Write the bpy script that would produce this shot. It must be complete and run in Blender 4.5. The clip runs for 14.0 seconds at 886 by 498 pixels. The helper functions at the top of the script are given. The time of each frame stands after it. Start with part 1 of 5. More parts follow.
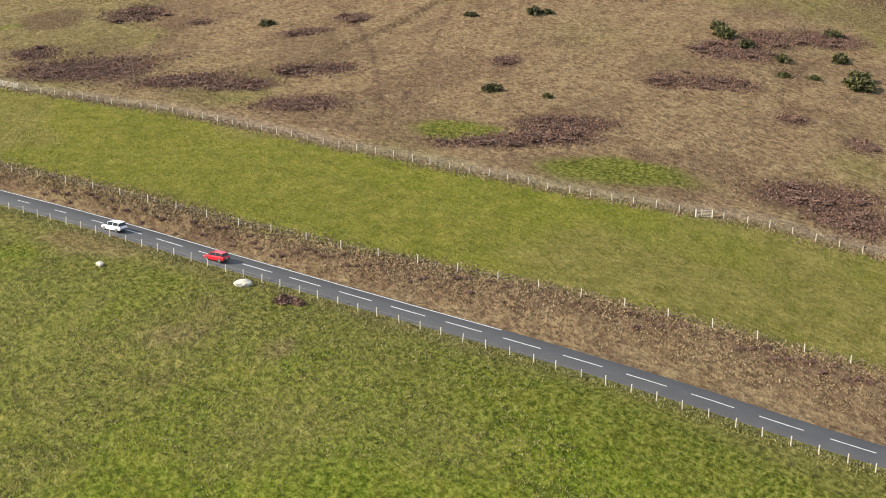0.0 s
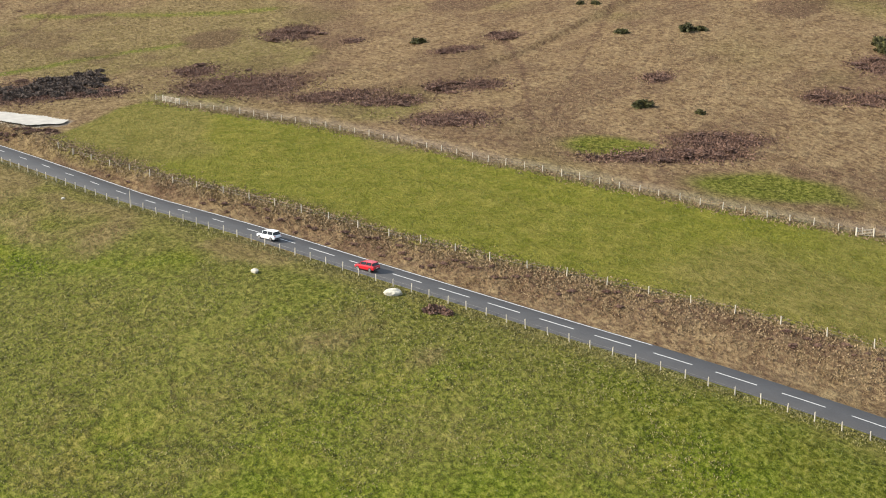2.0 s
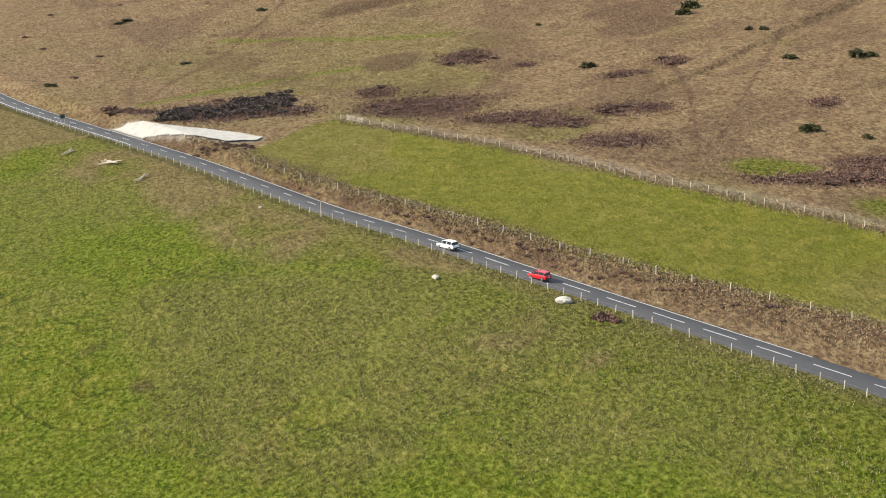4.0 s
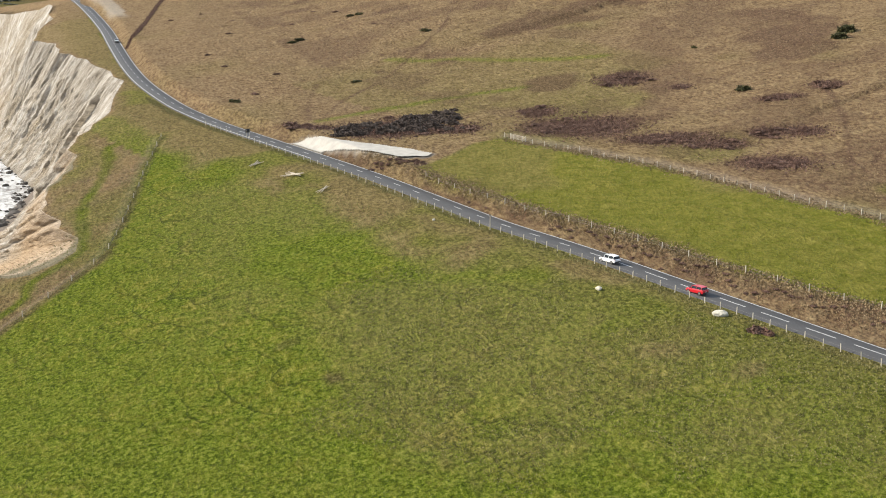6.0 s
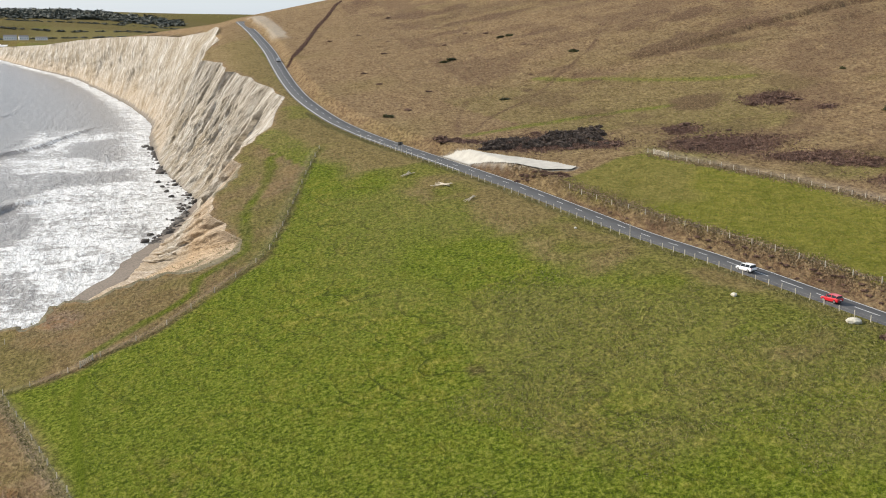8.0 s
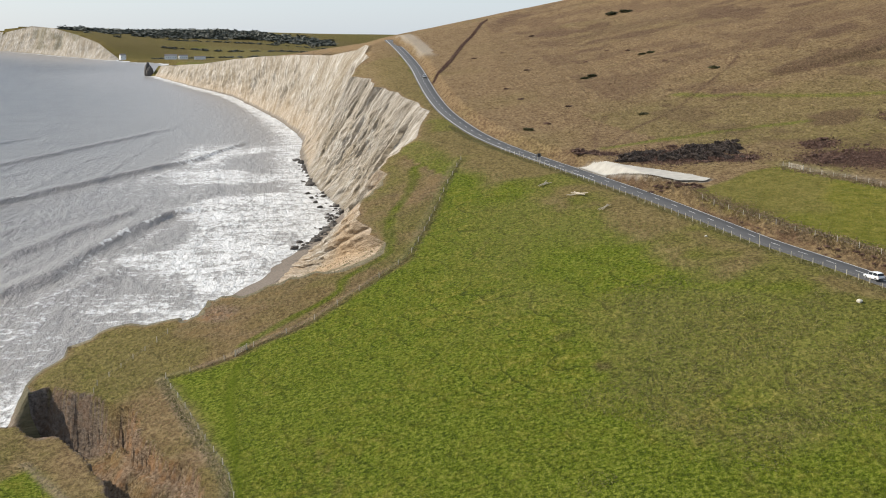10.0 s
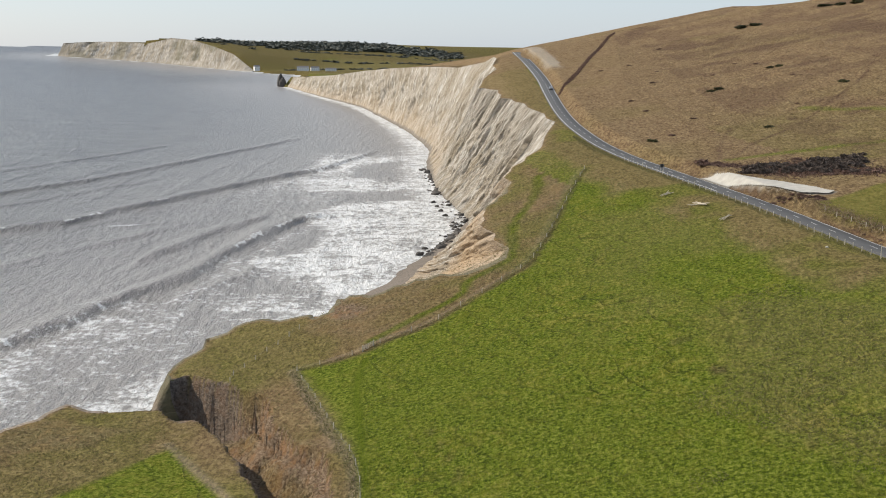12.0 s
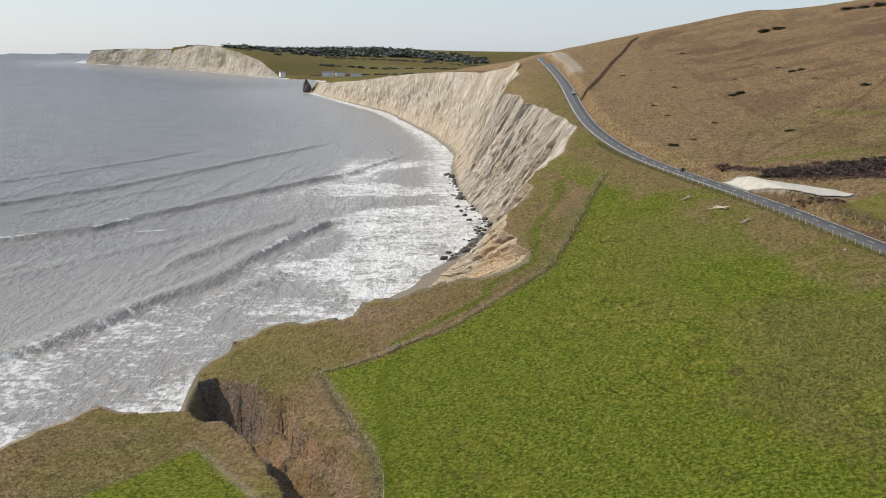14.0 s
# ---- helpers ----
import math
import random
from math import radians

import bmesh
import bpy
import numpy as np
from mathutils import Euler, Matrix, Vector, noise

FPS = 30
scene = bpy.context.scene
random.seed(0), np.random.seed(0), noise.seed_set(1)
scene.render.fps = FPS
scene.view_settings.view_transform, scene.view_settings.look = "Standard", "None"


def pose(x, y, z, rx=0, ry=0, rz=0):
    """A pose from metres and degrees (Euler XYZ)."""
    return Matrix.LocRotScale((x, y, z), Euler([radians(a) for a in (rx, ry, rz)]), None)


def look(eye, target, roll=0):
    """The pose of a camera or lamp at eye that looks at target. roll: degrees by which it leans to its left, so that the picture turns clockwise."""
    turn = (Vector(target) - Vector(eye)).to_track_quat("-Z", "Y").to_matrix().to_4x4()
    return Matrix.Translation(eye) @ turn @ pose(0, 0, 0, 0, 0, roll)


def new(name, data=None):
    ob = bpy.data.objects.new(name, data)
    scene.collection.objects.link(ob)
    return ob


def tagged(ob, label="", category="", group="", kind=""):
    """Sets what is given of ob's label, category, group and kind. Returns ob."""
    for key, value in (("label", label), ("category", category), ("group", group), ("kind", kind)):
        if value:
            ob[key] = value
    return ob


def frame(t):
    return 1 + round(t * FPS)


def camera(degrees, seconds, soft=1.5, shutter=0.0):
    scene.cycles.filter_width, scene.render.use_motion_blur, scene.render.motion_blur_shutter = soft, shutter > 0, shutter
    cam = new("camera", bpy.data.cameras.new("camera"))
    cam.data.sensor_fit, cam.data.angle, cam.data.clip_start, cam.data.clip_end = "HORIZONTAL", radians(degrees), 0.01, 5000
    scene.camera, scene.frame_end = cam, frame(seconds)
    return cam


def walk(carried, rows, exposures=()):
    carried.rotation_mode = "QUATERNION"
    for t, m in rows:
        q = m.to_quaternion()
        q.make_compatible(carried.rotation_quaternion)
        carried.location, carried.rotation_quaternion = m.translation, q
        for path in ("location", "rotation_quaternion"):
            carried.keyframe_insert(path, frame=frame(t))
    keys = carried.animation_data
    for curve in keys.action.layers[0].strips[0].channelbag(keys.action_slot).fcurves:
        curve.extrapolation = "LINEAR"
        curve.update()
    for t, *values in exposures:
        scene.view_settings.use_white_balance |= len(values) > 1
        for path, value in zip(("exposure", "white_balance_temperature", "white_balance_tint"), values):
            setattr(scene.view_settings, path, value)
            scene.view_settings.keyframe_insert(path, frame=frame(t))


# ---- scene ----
cam = camera(40.944, 14.0, soft=1.0)
PATH = [
    (0, pose(32.45, 66.45, 97.20, 74.861, 0, -43.058) @ pose(0, 0, 0, 0, 0, 1.007)),
    (0.5, pose(33.04, 67.48, 96.65, 75.058, 0, -41.471) @ pose(0, 0, 0, 0, 0, 0.794)),
    (1, pose(33.11, 67.81, 96.11, 75.330, 0, -39.646) @ pose(0, 0, 0, 0, 0, 0.569)),
    (1.5, pose(32.54, 67.82, 95.63, 75.638, 0, -37.842) @ pose(0, 0, 0, 0, 0, 0.387)),
    (2, pose(31.54, 67.17, 95.35, 75.928, 0, -35.997) @ pose(0, 0, 0, 0, 0, 0.268)),
    (2.5, pose(30.17, 65.80, 95.38, 76.207, 0, -34.068) @ pose(0, 0, 0, 0, 0, 0.142)),
    (3, pose(27.63, 63.33, 95.60, 76.508, 0, -32.089) @ pose(0, 0, 0, 0, 0, 0.022)),
    (5.5, pose(12.75, 47.16, 99.71, 77.402, 0, -22.993) @ pose(0, 0, 0, 0, 0, 0.027)),
    (6, pose(9.59, 43.80, 100.66, 77.537, 0, -21.394) @ pose(0, 0, 0, 0, 0, 0.000)),
    (6.5, pose(8.17, 40.44, 100.50, 77.825, 0, -19.577) @ pose(0, 0, 0, 0, 0, -0.059)),
    (7, pose(6.99, 37.16, 99.87, 78.174, 0, -17.806) @ pose(0, 0, 0, 0, 0, -0.001)),
    (7.5, pose(5.84, 34.37, 99.64, 78.436, 0, -16.094) @ pose(0, 0, 0, 0, 0, 0.043)),
    (8, pose(5.90, 31.39, 98.90, 78.748, 0, -14.257) @ pose(0, 0, 0, 0, 0, 0.011)),
    (8.5, pose(5.70, 27.84, 98.28, 79.041, 0, -12.449) @ pose(0, 0, 0, 0, 0, -0.079)),
    (11, pose(4.28, 11.37, 97.54, 80.030, 0, -4.117) @ pose(0, 0, 0, 0, 0, 0.037)),
    (11.5, pose(4.10, 8.77, 97.38, 80.186, 0, -2.624) @ pose(0, 0, 0, 0, 0, 0.101)),
    (12, pose(4.06, 7.42, 97.23, 80.311, 0, -1.247) @ pose(0, 0, 0, 0, 0, 0.170)),
    (12.5, pose(4.29, 5.48, 97.39, 80.384, 0, -0.574) @ pose(0, 0, 0, 0, 0, 0.090)),
    (13, pose(4.63, 3.31, 97.73, 80.449, 0, -0.328) @ pose(0, 0, 0, 0, 0, -0.025)),
    (13.5, pose(4.93, 2.40, 97.93, 80.483, 0, -0.150) @ pose(0, 0, 0, 0, 0, -0.179)),
    (14, pose(4.77, 2.45, 97.91, 80.529, 0, 0.003) @ pose(0, 0, 0, 0, 0, -0.194)),
]
walk(cam, PATH, [(0, 0.76), (3, 0.70), (6.5, 0.56), (8.5, 0.42), (11, 0.27), (14, 0.21)])

# ---- light ----
world = bpy.data.worlds.new("sky")
scene.world = world
world.use_nodes = True
wt = world.node_tree
sky = wt.nodes.new("ShaderNodeTexSky")
sky.sky_type = "NISHITA"
sky.sun_disc = False
SUN_EL, SUN_AZ = 33.0, -62.0          # azimuth from +y towards +x
sky.sun_elevation, sky.sun_rotation = radians(SUN_EL), radians(SUN_AZ)
sky.air_density, sky.dust_density, sky.ozone_density = 1.0, 0.6, 2.0
haze = wt.nodes.new("ShaderNodeMix")
haze.data_type = "RGBA"
haze.inputs[0].default_value = 0.72                    # thin high cloud and sea haze over the clear sky
haze.inputs[7].default_value = (3.65, 4.25, 5.05, 1)
wt.links.new(sky.outputs["Color"], haze.inputs[6])
wt.links.new(haze.outputs[2], wt.nodes["Background"].inputs["Color"])
wt.nodes["Background"].inputs["Strength"].default_value = 0.13
sun_data = bpy.data.lights.new("sun", "SUN")
sun_data.energy, sun_data.angle, sun_data.color = 5.2, radians(0.9), (1.0, 0.91, 0.77)
sun = new("sun", sun_data)
sd = Vector((math.sin(radians(SUN_AZ)) * math.cos(radians(SUN_EL)), math.cos(radians(SUN_AZ)) * math.cos(radians(SUN_EL)), math.sin(radians(SUN_EL))))
sun.matrix_world = look(sd * 300 + Vector((0, 300, 0)), (0, 300, 0))


# ---- numeric noise and curves ----
def lattice(ix, iy, seed):
    h = (ix.astype(np.int64) * 374761393 + iy.astype(np.int64) * 668265263 + seed * 982451653) & 0x7FFFFFFF
    h = ((h ^ (h >> 13)) * 1274126177) & 0x7FFFFFFF
    return ((h ^ (h >> 16)) & 0xFFFF) / 65535.0


def vnoise(x, y, scale, seed=0):
    x, y = np.asarray(x, float) / scale, np.asarray(y, float) / scale
    ix, iy = np.floor(x), np.floor(y)
    fx, fy = x - ix, y - iy
    fx, fy = fx * fx * (3 - 2 * fx), fy * fy * (3 - 2 * fy)
    a, b = lattice(ix, iy, seed), lattice(ix + 1, iy, seed)
    c, d = lattice(ix, iy + 1, seed), lattice(ix + 1, iy + 1, seed)
    return (a + (b - a) * fx) * (1 - fy) + (c + (d - c) * fx) * fy


def fbm(x, y, scale, seed=0, octaves=4):
    total, amp, norm = 0, 1.0, 0.0
    for k in range(octaves):
        total = total + amp * vnoise(x, y, scale / 2 ** k, seed + k * 17)
        norm += amp
        amp *= 0.5
    return total / norm


def sstep(a, b, v):
    t = np.clip((v - a) / (b - a), 0, 1)
    return t * t * (3 - 2 * t)


def softplus(v, k):
    return k * np.logaddexp(0, v / k)


def smooth_line(points, n=8):
    P = np.array(points, float)
    out = []
    for i in range(len(P) - 1):
        p0, p1, p2, p3 = P[max(i - 1, 0)], P[i], P[i + 1], P[min(i + 2, len(P) - 1)]
        for k in range(n):
            t = k / n
            out.append(.5 * (2 * p1 + (p2 - p0) * t + (2 * p0 - 5 * p1 + 4 * p2 - p3) * t * t + (3 * p1 - p0 - 3 * p2 + p3) * t ** 3))
    out.append(P[-1])
    return np.array(out)


def line_dist(x, y, line):
    """Distance to an open polyline and the share of its length at the nearest place."""
    best, where = np.full(np.shape(x), 1e18), np.zeros(np.shape(x))
    n = len(line) - 1
    for i in range(n):
        a, d = line[i][:2], line[i + 1][:2] - line[i][:2]
        u = np.clip(((x - a[0]) * d[0] + (y - a[1]) * d[1]) / max(d @ d, 1e-9), 0, 1)
        dd = (x - a[0] - u * d[0]) ** 2 + (y - a[1] - u * d[1]) ** 2
        near = dd < best
        where = np.where(near, (i + u) / n, where)
        best = np.minimum(best, dd)
    return np.sqrt(best), where


def inside(x, y, poly):
    r = np.zeros(np.shape(x), bool)
    n = len(poly)
    for i in range(n):
        (x1, y1), (x2, y2) = poly[i][:2], poly[(i + 1) % n][:2]
        if y1 != y2:
            r ^= ((y1 > y) != (y2 > y)) & (x < (x2 - x1) * (y - y1) / (y2 - y1) + x1)
    return r


# ---- plan ----
ROAD = smooth_line([(186, 80, 27.5), (165, 132, 34.8), (157, 151.5, 38), (148.9, 170.5, 40.8), (141.9, 188.7, 42.8), (135.5, 206.8, 44.6), (129.7, 224.5, 46.2), (123.9, 244.3, 47.8), (119.3, 260.4, 48.8),
                    (114, 276.8, 49.9), (110, 294.2, 51.1), (102.8, 327.7, 53.3), (94.5, 358.5, 55.3), (85.1, 389.3, 57.5), (79.9, 406.5, 58.8), (75.3, 425.6, 60.2), (70.7, 449.2, 62.4), (67, 490.2, 66.2),
                    (66.5, 532.7, 70.3), (68.1, 588.8, 75.7), (70.4, 645.7, 80.4), (71.2, 728.1, 87.2), (69.7, 797.5, 93.5)], 4)
ROAD_S = np.concatenate([[0], np.cumsum(np.hypot(*np.diff(ROAD[:, :2], axis=0).T))])


def road_at(s, side=0.0):
    """A place on the road: metres along it, metres to the landward side."""
    i = int(np.clip(np.searchsorted(ROAD_S, s) - 1, 0, len(ROAD) - 2))
    u = (s - ROAD_S[i]) / (ROAD_S[i + 1] - ROAD_S[i])
    p = ROAD[i] + (ROAD[i + 1] - ROAD[i]) * u
    d = ROAD[i + 1] - ROAD[i]
    d = d / np.hypot(d[0], d[1])
    return np.array([p[0] + d[1] * side, p[1] - d[0] * side, p[2]]), d


def road_frame(x, y):
    """Metres along the road, metres to the seaward side, height of the road there."""
    best, q, z, s = np.full(np.shape(x), 1e18), np.zeros(np.shape(x)), np.zeros(np.shape(x)), np.zeros(np.shape(x))
    n = len(ROAD) - 1
    for i in range(n):
        a, b = ROAD[i], ROAD[i + 1]
        d = b[:2] - a[:2]
        l2 = d @ d
        u = np.clip(((x - a[0]) * d[0] + (y - a[1]) * d[1]) / l2, -1e9 if i == 0 else 0, 1e9 if i == n - 1 else 1)
        dx, dy = x - a[0] - u * d[0], y - a[1] - u * d[1]
        dd = dx * dx + dy * dy
        near = dd < best
        q = np.where(near, np.sqrt(dd) * np.sign(d[0] * dy - d[1] * dx), q)
        z = np.where(near, a[2] + (b[2] - a[2]) * np.clip(u, -3, 1 if i == n - 1 else 3), z)
        s = np.where(near, ROAD_S[i] + u * np.sqrt(l2), s)
        best = np.minimum(best, dd)
    return s, q, z


CHINE_R = smooth_line([(-68, 298.4), (-58.2, 295.7), (-53.8, 297.4), (-47.4, 291.9), (-41.1, 286.1), (-36.5, 278), (-32.1, 274.7), (-29.1, 268.3), (-27.2, 256.7), (-24.3, 252.2), (-21, 242.8), (-17.1, 238.2),
                       (-14.4, 233.6), (-12.4, 223.9), (-11.9, 214.7), (-11.6, 190.2), (-11.9, 160.5)], 3)
CHINE_L = smooth_line([(-68.4, 275.2), (-57.6, 273.7), (-54.5, 271.8), (-50.3, 264.4), (-45.3, 263.6), (-40.9, 256.8), (-33.4, 240.2), (-30.7, 230.9), (-27.5, 224.4), (-22.7, 205), (-19.5, 185.3), (-15.7, 160.5)], 3)
CHINE_AREA = [tuple(p) for p in CHINE_R] + [tuple(p) for p in CHINE_L[::-1]]
# cliff top and foot, station by station along the coast
TOP_A = [(-185, -300), (-160, 0), (-125.2, 158.9), (-100.7, 229.1), (-91.4, 248.8), (-88.2, 261.5), (-83.1, 269.3), (-79, 280), (-72.3, 275.2), (-62.5, 276.2), (-57.6, 274.2)]
FOOT_A = [(-200, -300), (-176, 0), (-136.8, 163.6), (-111.4, 236.7), (-101.1, 254.5), (-97.9, 268.2), (-91.8, 278), (-84.7, 288.7), (-77, 285.8), (-68.2, 286.8), (-64.3, 282)]
TOP_B = [(-57.3, 292.6), (-58.1, 305.1), (-52, 322.3), (-44.1, 330.8), (-28.6, 324.8), (-21.9, 322.7), (-18.8, 330), (-14.9, 331.5), (-9.2, 330.5), (0.9, 332.9), (8, 332.3), (15, 331.2), (23, 330), (29.7, 338),
         (27, 353), (23.9, 367), (24.5, 379), (29.3, 392), (34, 405), (36.5, 427), (45, 441), (52, 460), (58, 487), (57.1, 520.6), (52.8, 556.2), (44.3, 593.2), (45, 626.1), (37, 656.9)]
FOOT_B = [(-65.2, 288.7), (-69.8, 307), (-63.5, 331.9), (-53.6, 347), (-41.9, 354.2), (-36.1, 361.4), (-34.2, 374.3), (-31.3, 390.9), (-27.3, 409.7), (-22, 438.5), (-13.8, 470.6), (-5.8, 491.9), (-1.8, 508.3), (1.1, 521.6),
          (3.9, 533), (7.7, 546.2), (11.4, 561.6), (15.2, 575.2), (19.2, 591.1), (22.4, 608.2), (24.6, 621.5), (27.9, 639), (31.4, 661.2), (30.9, 689.5), (24.1, 748.5), (18.9, 798.8), (16.3, 836), (14.7, 880.4)]
TOP_C = [(37, 656.9), (44.4, 698.6), (51.8, 743.8), (51.8, 880.7), (45.6, 1134.9), (14.3, 1373.6), (-30, 1620), (-76, 1900), (-149, 2180), (-267, 2640)]
FOOT_C = [(14.7, 880.4), (12.6, 925.8), (10.3, 966.2), (10.8, 1022.2), (12.7, 1155.4), (-10, 1386.2), (-45, 1630), (-88, 1905), (-162, 2188), (-284, 2650)]
FAR_SHORE = [(-300, 2720), (-250, 3000), (-330, 3290), (-430, 3380)]
TOP_D = [(-470, 3500), (-560, 3640), (-650, 3760), (-750, 3890), (-850, 4000), (-960, 4090), (-1080, 4180), (-1180, 4230), (-1238, 4262)]
FOOT_D = [(-485, 3455), (-575, 3590), (-668, 3715), (-770, 3845), (-868, 3955), (-980, 4045), (-1095, 4140), (-1195, 4195), (-1256, 4242)]
HEIGHT_D = [26, 72, 96, 115, 122, 103, 110, 108, 105]


def ragged(top, size):
    """A cliff edge with small bites out of it; its ends stay where they are."""
    L = smooth_line(top, 3)
    n = len(L)
    d = np.gradient(L, axis=0)
    d /= np.maximum(np.hypot(d[:, 0], d[:, 1]), 1e-6)[:, None]
    rnd = np.random.RandomState(4)
    off = rnd.uniform(-1, 1, n) * size * np.minimum(1, np.minimum(np.arange(n), np.arange(n)[::-1]) / 3)
    return L + np.stack([-d[:, 1], d[:, 0]], 1) * off[:, None]


RAG_A, RAG_B, RAG_C = ragged(TOP_A, 0.5), ragged(TOP_B, 1.9), ragged(TOP_C, 2.0)
RIM = [tuple(p) for p in RAG_A] + [(-64.3, 283.9)] + [tuple(p) for p in RAG_B] + [tuple(p) for p in RAG_C[1:]]
LAND = [(-215, -900)] + RIM + FAR_SHORE + TOP_D + [(-1242, 4300), (-1100, 4880), (4800, 4880), (4800, -900)]
COAST_TOP = np.array(RIM, float)
SHORE = np.array(FOOT_A + FOOT_B[:-1] + FOOT_C + FAR_SHORE + FOOT_D, float)
SEA_R, SEA_RISE = 4950.0, 95.0


def sea_level(x, y):
    """The far sea lifts a little, so that its rim stands at the true horizon."""
    return SEA_RISE * (np.minimum(np.hypot(x, y), SEA_R) / SEA_R) ** 4


def bank_top(s):
    """How far the top of the landward bank lies from the road's middle."""
    return np.interp(s, [30, 59, 75, 91, 109, 133, 149, 166, 189, 214, 241, 262], [21.5, 18.9, 17.2, 15.9, 14.0, 10.2, 8.8, 7.7, 7.4, 6.2, 5.0, 6.5])


def near_ground(x, y):
    s, q, zr = road_frame(x, y)
    low = zr - 0.27 * softplus(q - 10, 3)
    low = 13 + softplus(low - 13, 3)
    p = -q
    high = zr + 3.2 * sstep(3.6, bank_top(s) + 1.5, p) + 0.11 * softplus(p - 12, 3) + 0.10 * softplus(p - 75, 10)
    high = high - 0.13 * softplus(p - 330, 40)
    return np.where(q > 0, low, high)


def far_ground(x, y):
    top_z = np.interp(y, [700, 900, 1150, 1380, 1620, 1900, 2180, 2640, 3000, 3400], [86, 84, 77, 74, 68, 59, 45, 30, 22, 26])
    edge_x = np.interp(y, [700, 900, 1150, 1380, 1620, 1900, 2180, 2640, 3400], [45, 40, 36, 10, -30, -76, -149, -267, -400])
    z = top_z + (8 * sstep(3, 38, x - edge_x) + 0.20 * np.clip(x - edge_x - 20, 0, 170)) * sstep(1900, 1000, y)
    hills = 26 + 78 * sstep(3350, 4500, y) * sstep(500, -300, x) + 62 * sstep(4300, 4850, y) * sstep(-300, 500, x) + 10 * fbm(x, y, 700, 5, 3) - 8 * sstep(300, 900, x)
    z = z + (hills - z) * sstep(2700, 3500, y)
    head_d, head_u = line_dist(x, y, np.array(TOP_D, float))
    hz = np.interp(head_u, np.linspace(0, 1, len(HEIGHT_D)), HEIGHT_D)
    w = sstep(520, 0, head_d) * sstep(3200, 3480, y)
    return z + (hz - z) * w


def chine_frame(x, y):
    """Whether a place is in the ravine, its distance to either rim, and how far across it lies from the western rim."""
    dr, _ = line_dist(x, y, CHINE_R)
    dl, _ = line_dist(x, y, CHINE_L)
    return inside(x, y, CHINE_AREA), dr, dl, dl / np.maximum(dl + dr, 1e-6)


def ground_z(x, y, rough=True):
    x, y = np.asarray(x, float), np.asarray(y, float)
    z = near_ground(x, y)
    far = sstep(740, 900, y)
    z = np.where(far > 0, z + (far_ground(x, y) - z) * far, z)
    wx, wy = x + 3.4 * (fbm(x, y, 7, 31, 3) - 0.5), y + 3.4 * (fbm(x, y, 7, 32, 3) - 0.5)
    deep, dr, dl, r_ = chine_frame(wx, wy)
    floor = np.interp(-y, [-300, -284, -262, -225, -180, -160], [0.2, 2.0, 5.5, 7.5, 9.0, 12.5])
    ridge = 0.16 * (np.abs(fbm(x + y, x - y, 6, 37, 3) - 0.5) * 4 - 0.5) * sstep(0.35, 0.5, r_) * sstep(1.5, 4, dr)
    right = np.maximum(0.44 * sstep(0.42, 0.80, r_) * sstep(285, 262, y), 0.62 * sstep(7.5, 3.0, dr) * sstep(268, 240, y)) + ridge
    wall = np.where(deep, np.maximum.reduce([sstep(1.7, 0.2, dl), sstep(1.9, 0.2, dr), right]), 1.0)
    z = z + (np.minimum(floor, z) - z) * (1 - np.clip(wall, 0, 1))
    if rough:
        s, q, zr = road_frame(x, y)
        away = sstep(4, 9, np.abs(q)) * sstep(2500, 1000, y)
        z = z + away * (0.5 * (fbm(x, y, 9, 3, 3) - 0.5) + 1.6 * sstep(-60, -110, q) * (fbm(x, y, 34, 8, 3) - 0.5))
    return z


def gz(x, y):
    return float(ground_z(np.array([x]), np.array([y]))[0])


# ---- materials ----
def material(name):
    m = bpy.data.materials.new(name)
    m.use_nodes = True
    nt = m.node_tree
    return m, nt, nt.nodes["Principled BSDF"]


def node(nt, kind, **values):
    n = nt.nodes.new(kind)
    for k, v in values.items():
        n.inputs[k].default_value = v
    return n


def noise_node(nt, scale, detail=4, rough=0.6, coords="Object", stretch=None):
    n = node(nt, "ShaderNodeTexNoise", Scale=scale, Detail=detail, Roughness=rough)
    tc = nt.nodes.new("ShaderNodeTexCoord")
    if stretch:
        mp = nt.nodes.new("ShaderNodeMapping")
        mp.inputs["Scale"].default_value = stretch
        nt.links.new(tc.outputs[coords], mp.inputs["Vector"])
        nt.links.new(mp.outputs["Vector"], n.inputs["Vector"])
    else:
        nt.links.new(tc.outputs[coords], n.inputs["Vector"])
    return n


def ramp(nt, source, stops):
    r = nt.nodes.new("ShaderNodeValToRGB")
    while len(r.color_ramp.elements) < len(stops):
        r.color_ramp.elements.new(0.5)
    for e, (p, c) in zip(r.color_ramp.elements, stops):
        e.position, e.color = p, (*c, 1) if len(c) == 3 else c
    nt.links.new(source, r.inputs["Fac"])
    return r


def mix(nt, fac, a, b, blend="MIX"):
    n = nt.nodes.new("ShaderNodeMix")
    n.data_type, n.blend_type = "RGBA", blend
    for s, v in ((n.inputs[0], fac), (n.inputs[6], a), (n.inputs[7], b)):
        if hasattr(v, "is_linked"):
            nt.links.new(v, s)
        elif isinstance(v, (int, float)):
            s.default_value = v
        else:
            s.default_value = (*v, 1)
    return n.outputs[2]


def math_node(nt, op, a, b=0.0):
    n = nt.nodes.new("ShaderNodeMath")
    n.operation = op
    for s, v in ((n.inputs[0], a), (n.inputs[1], b)):
        if hasattr(v, "is_linked"):
            nt.links.new(v, s)
        else:
            s.default_value = v
    return n.outputs[0]


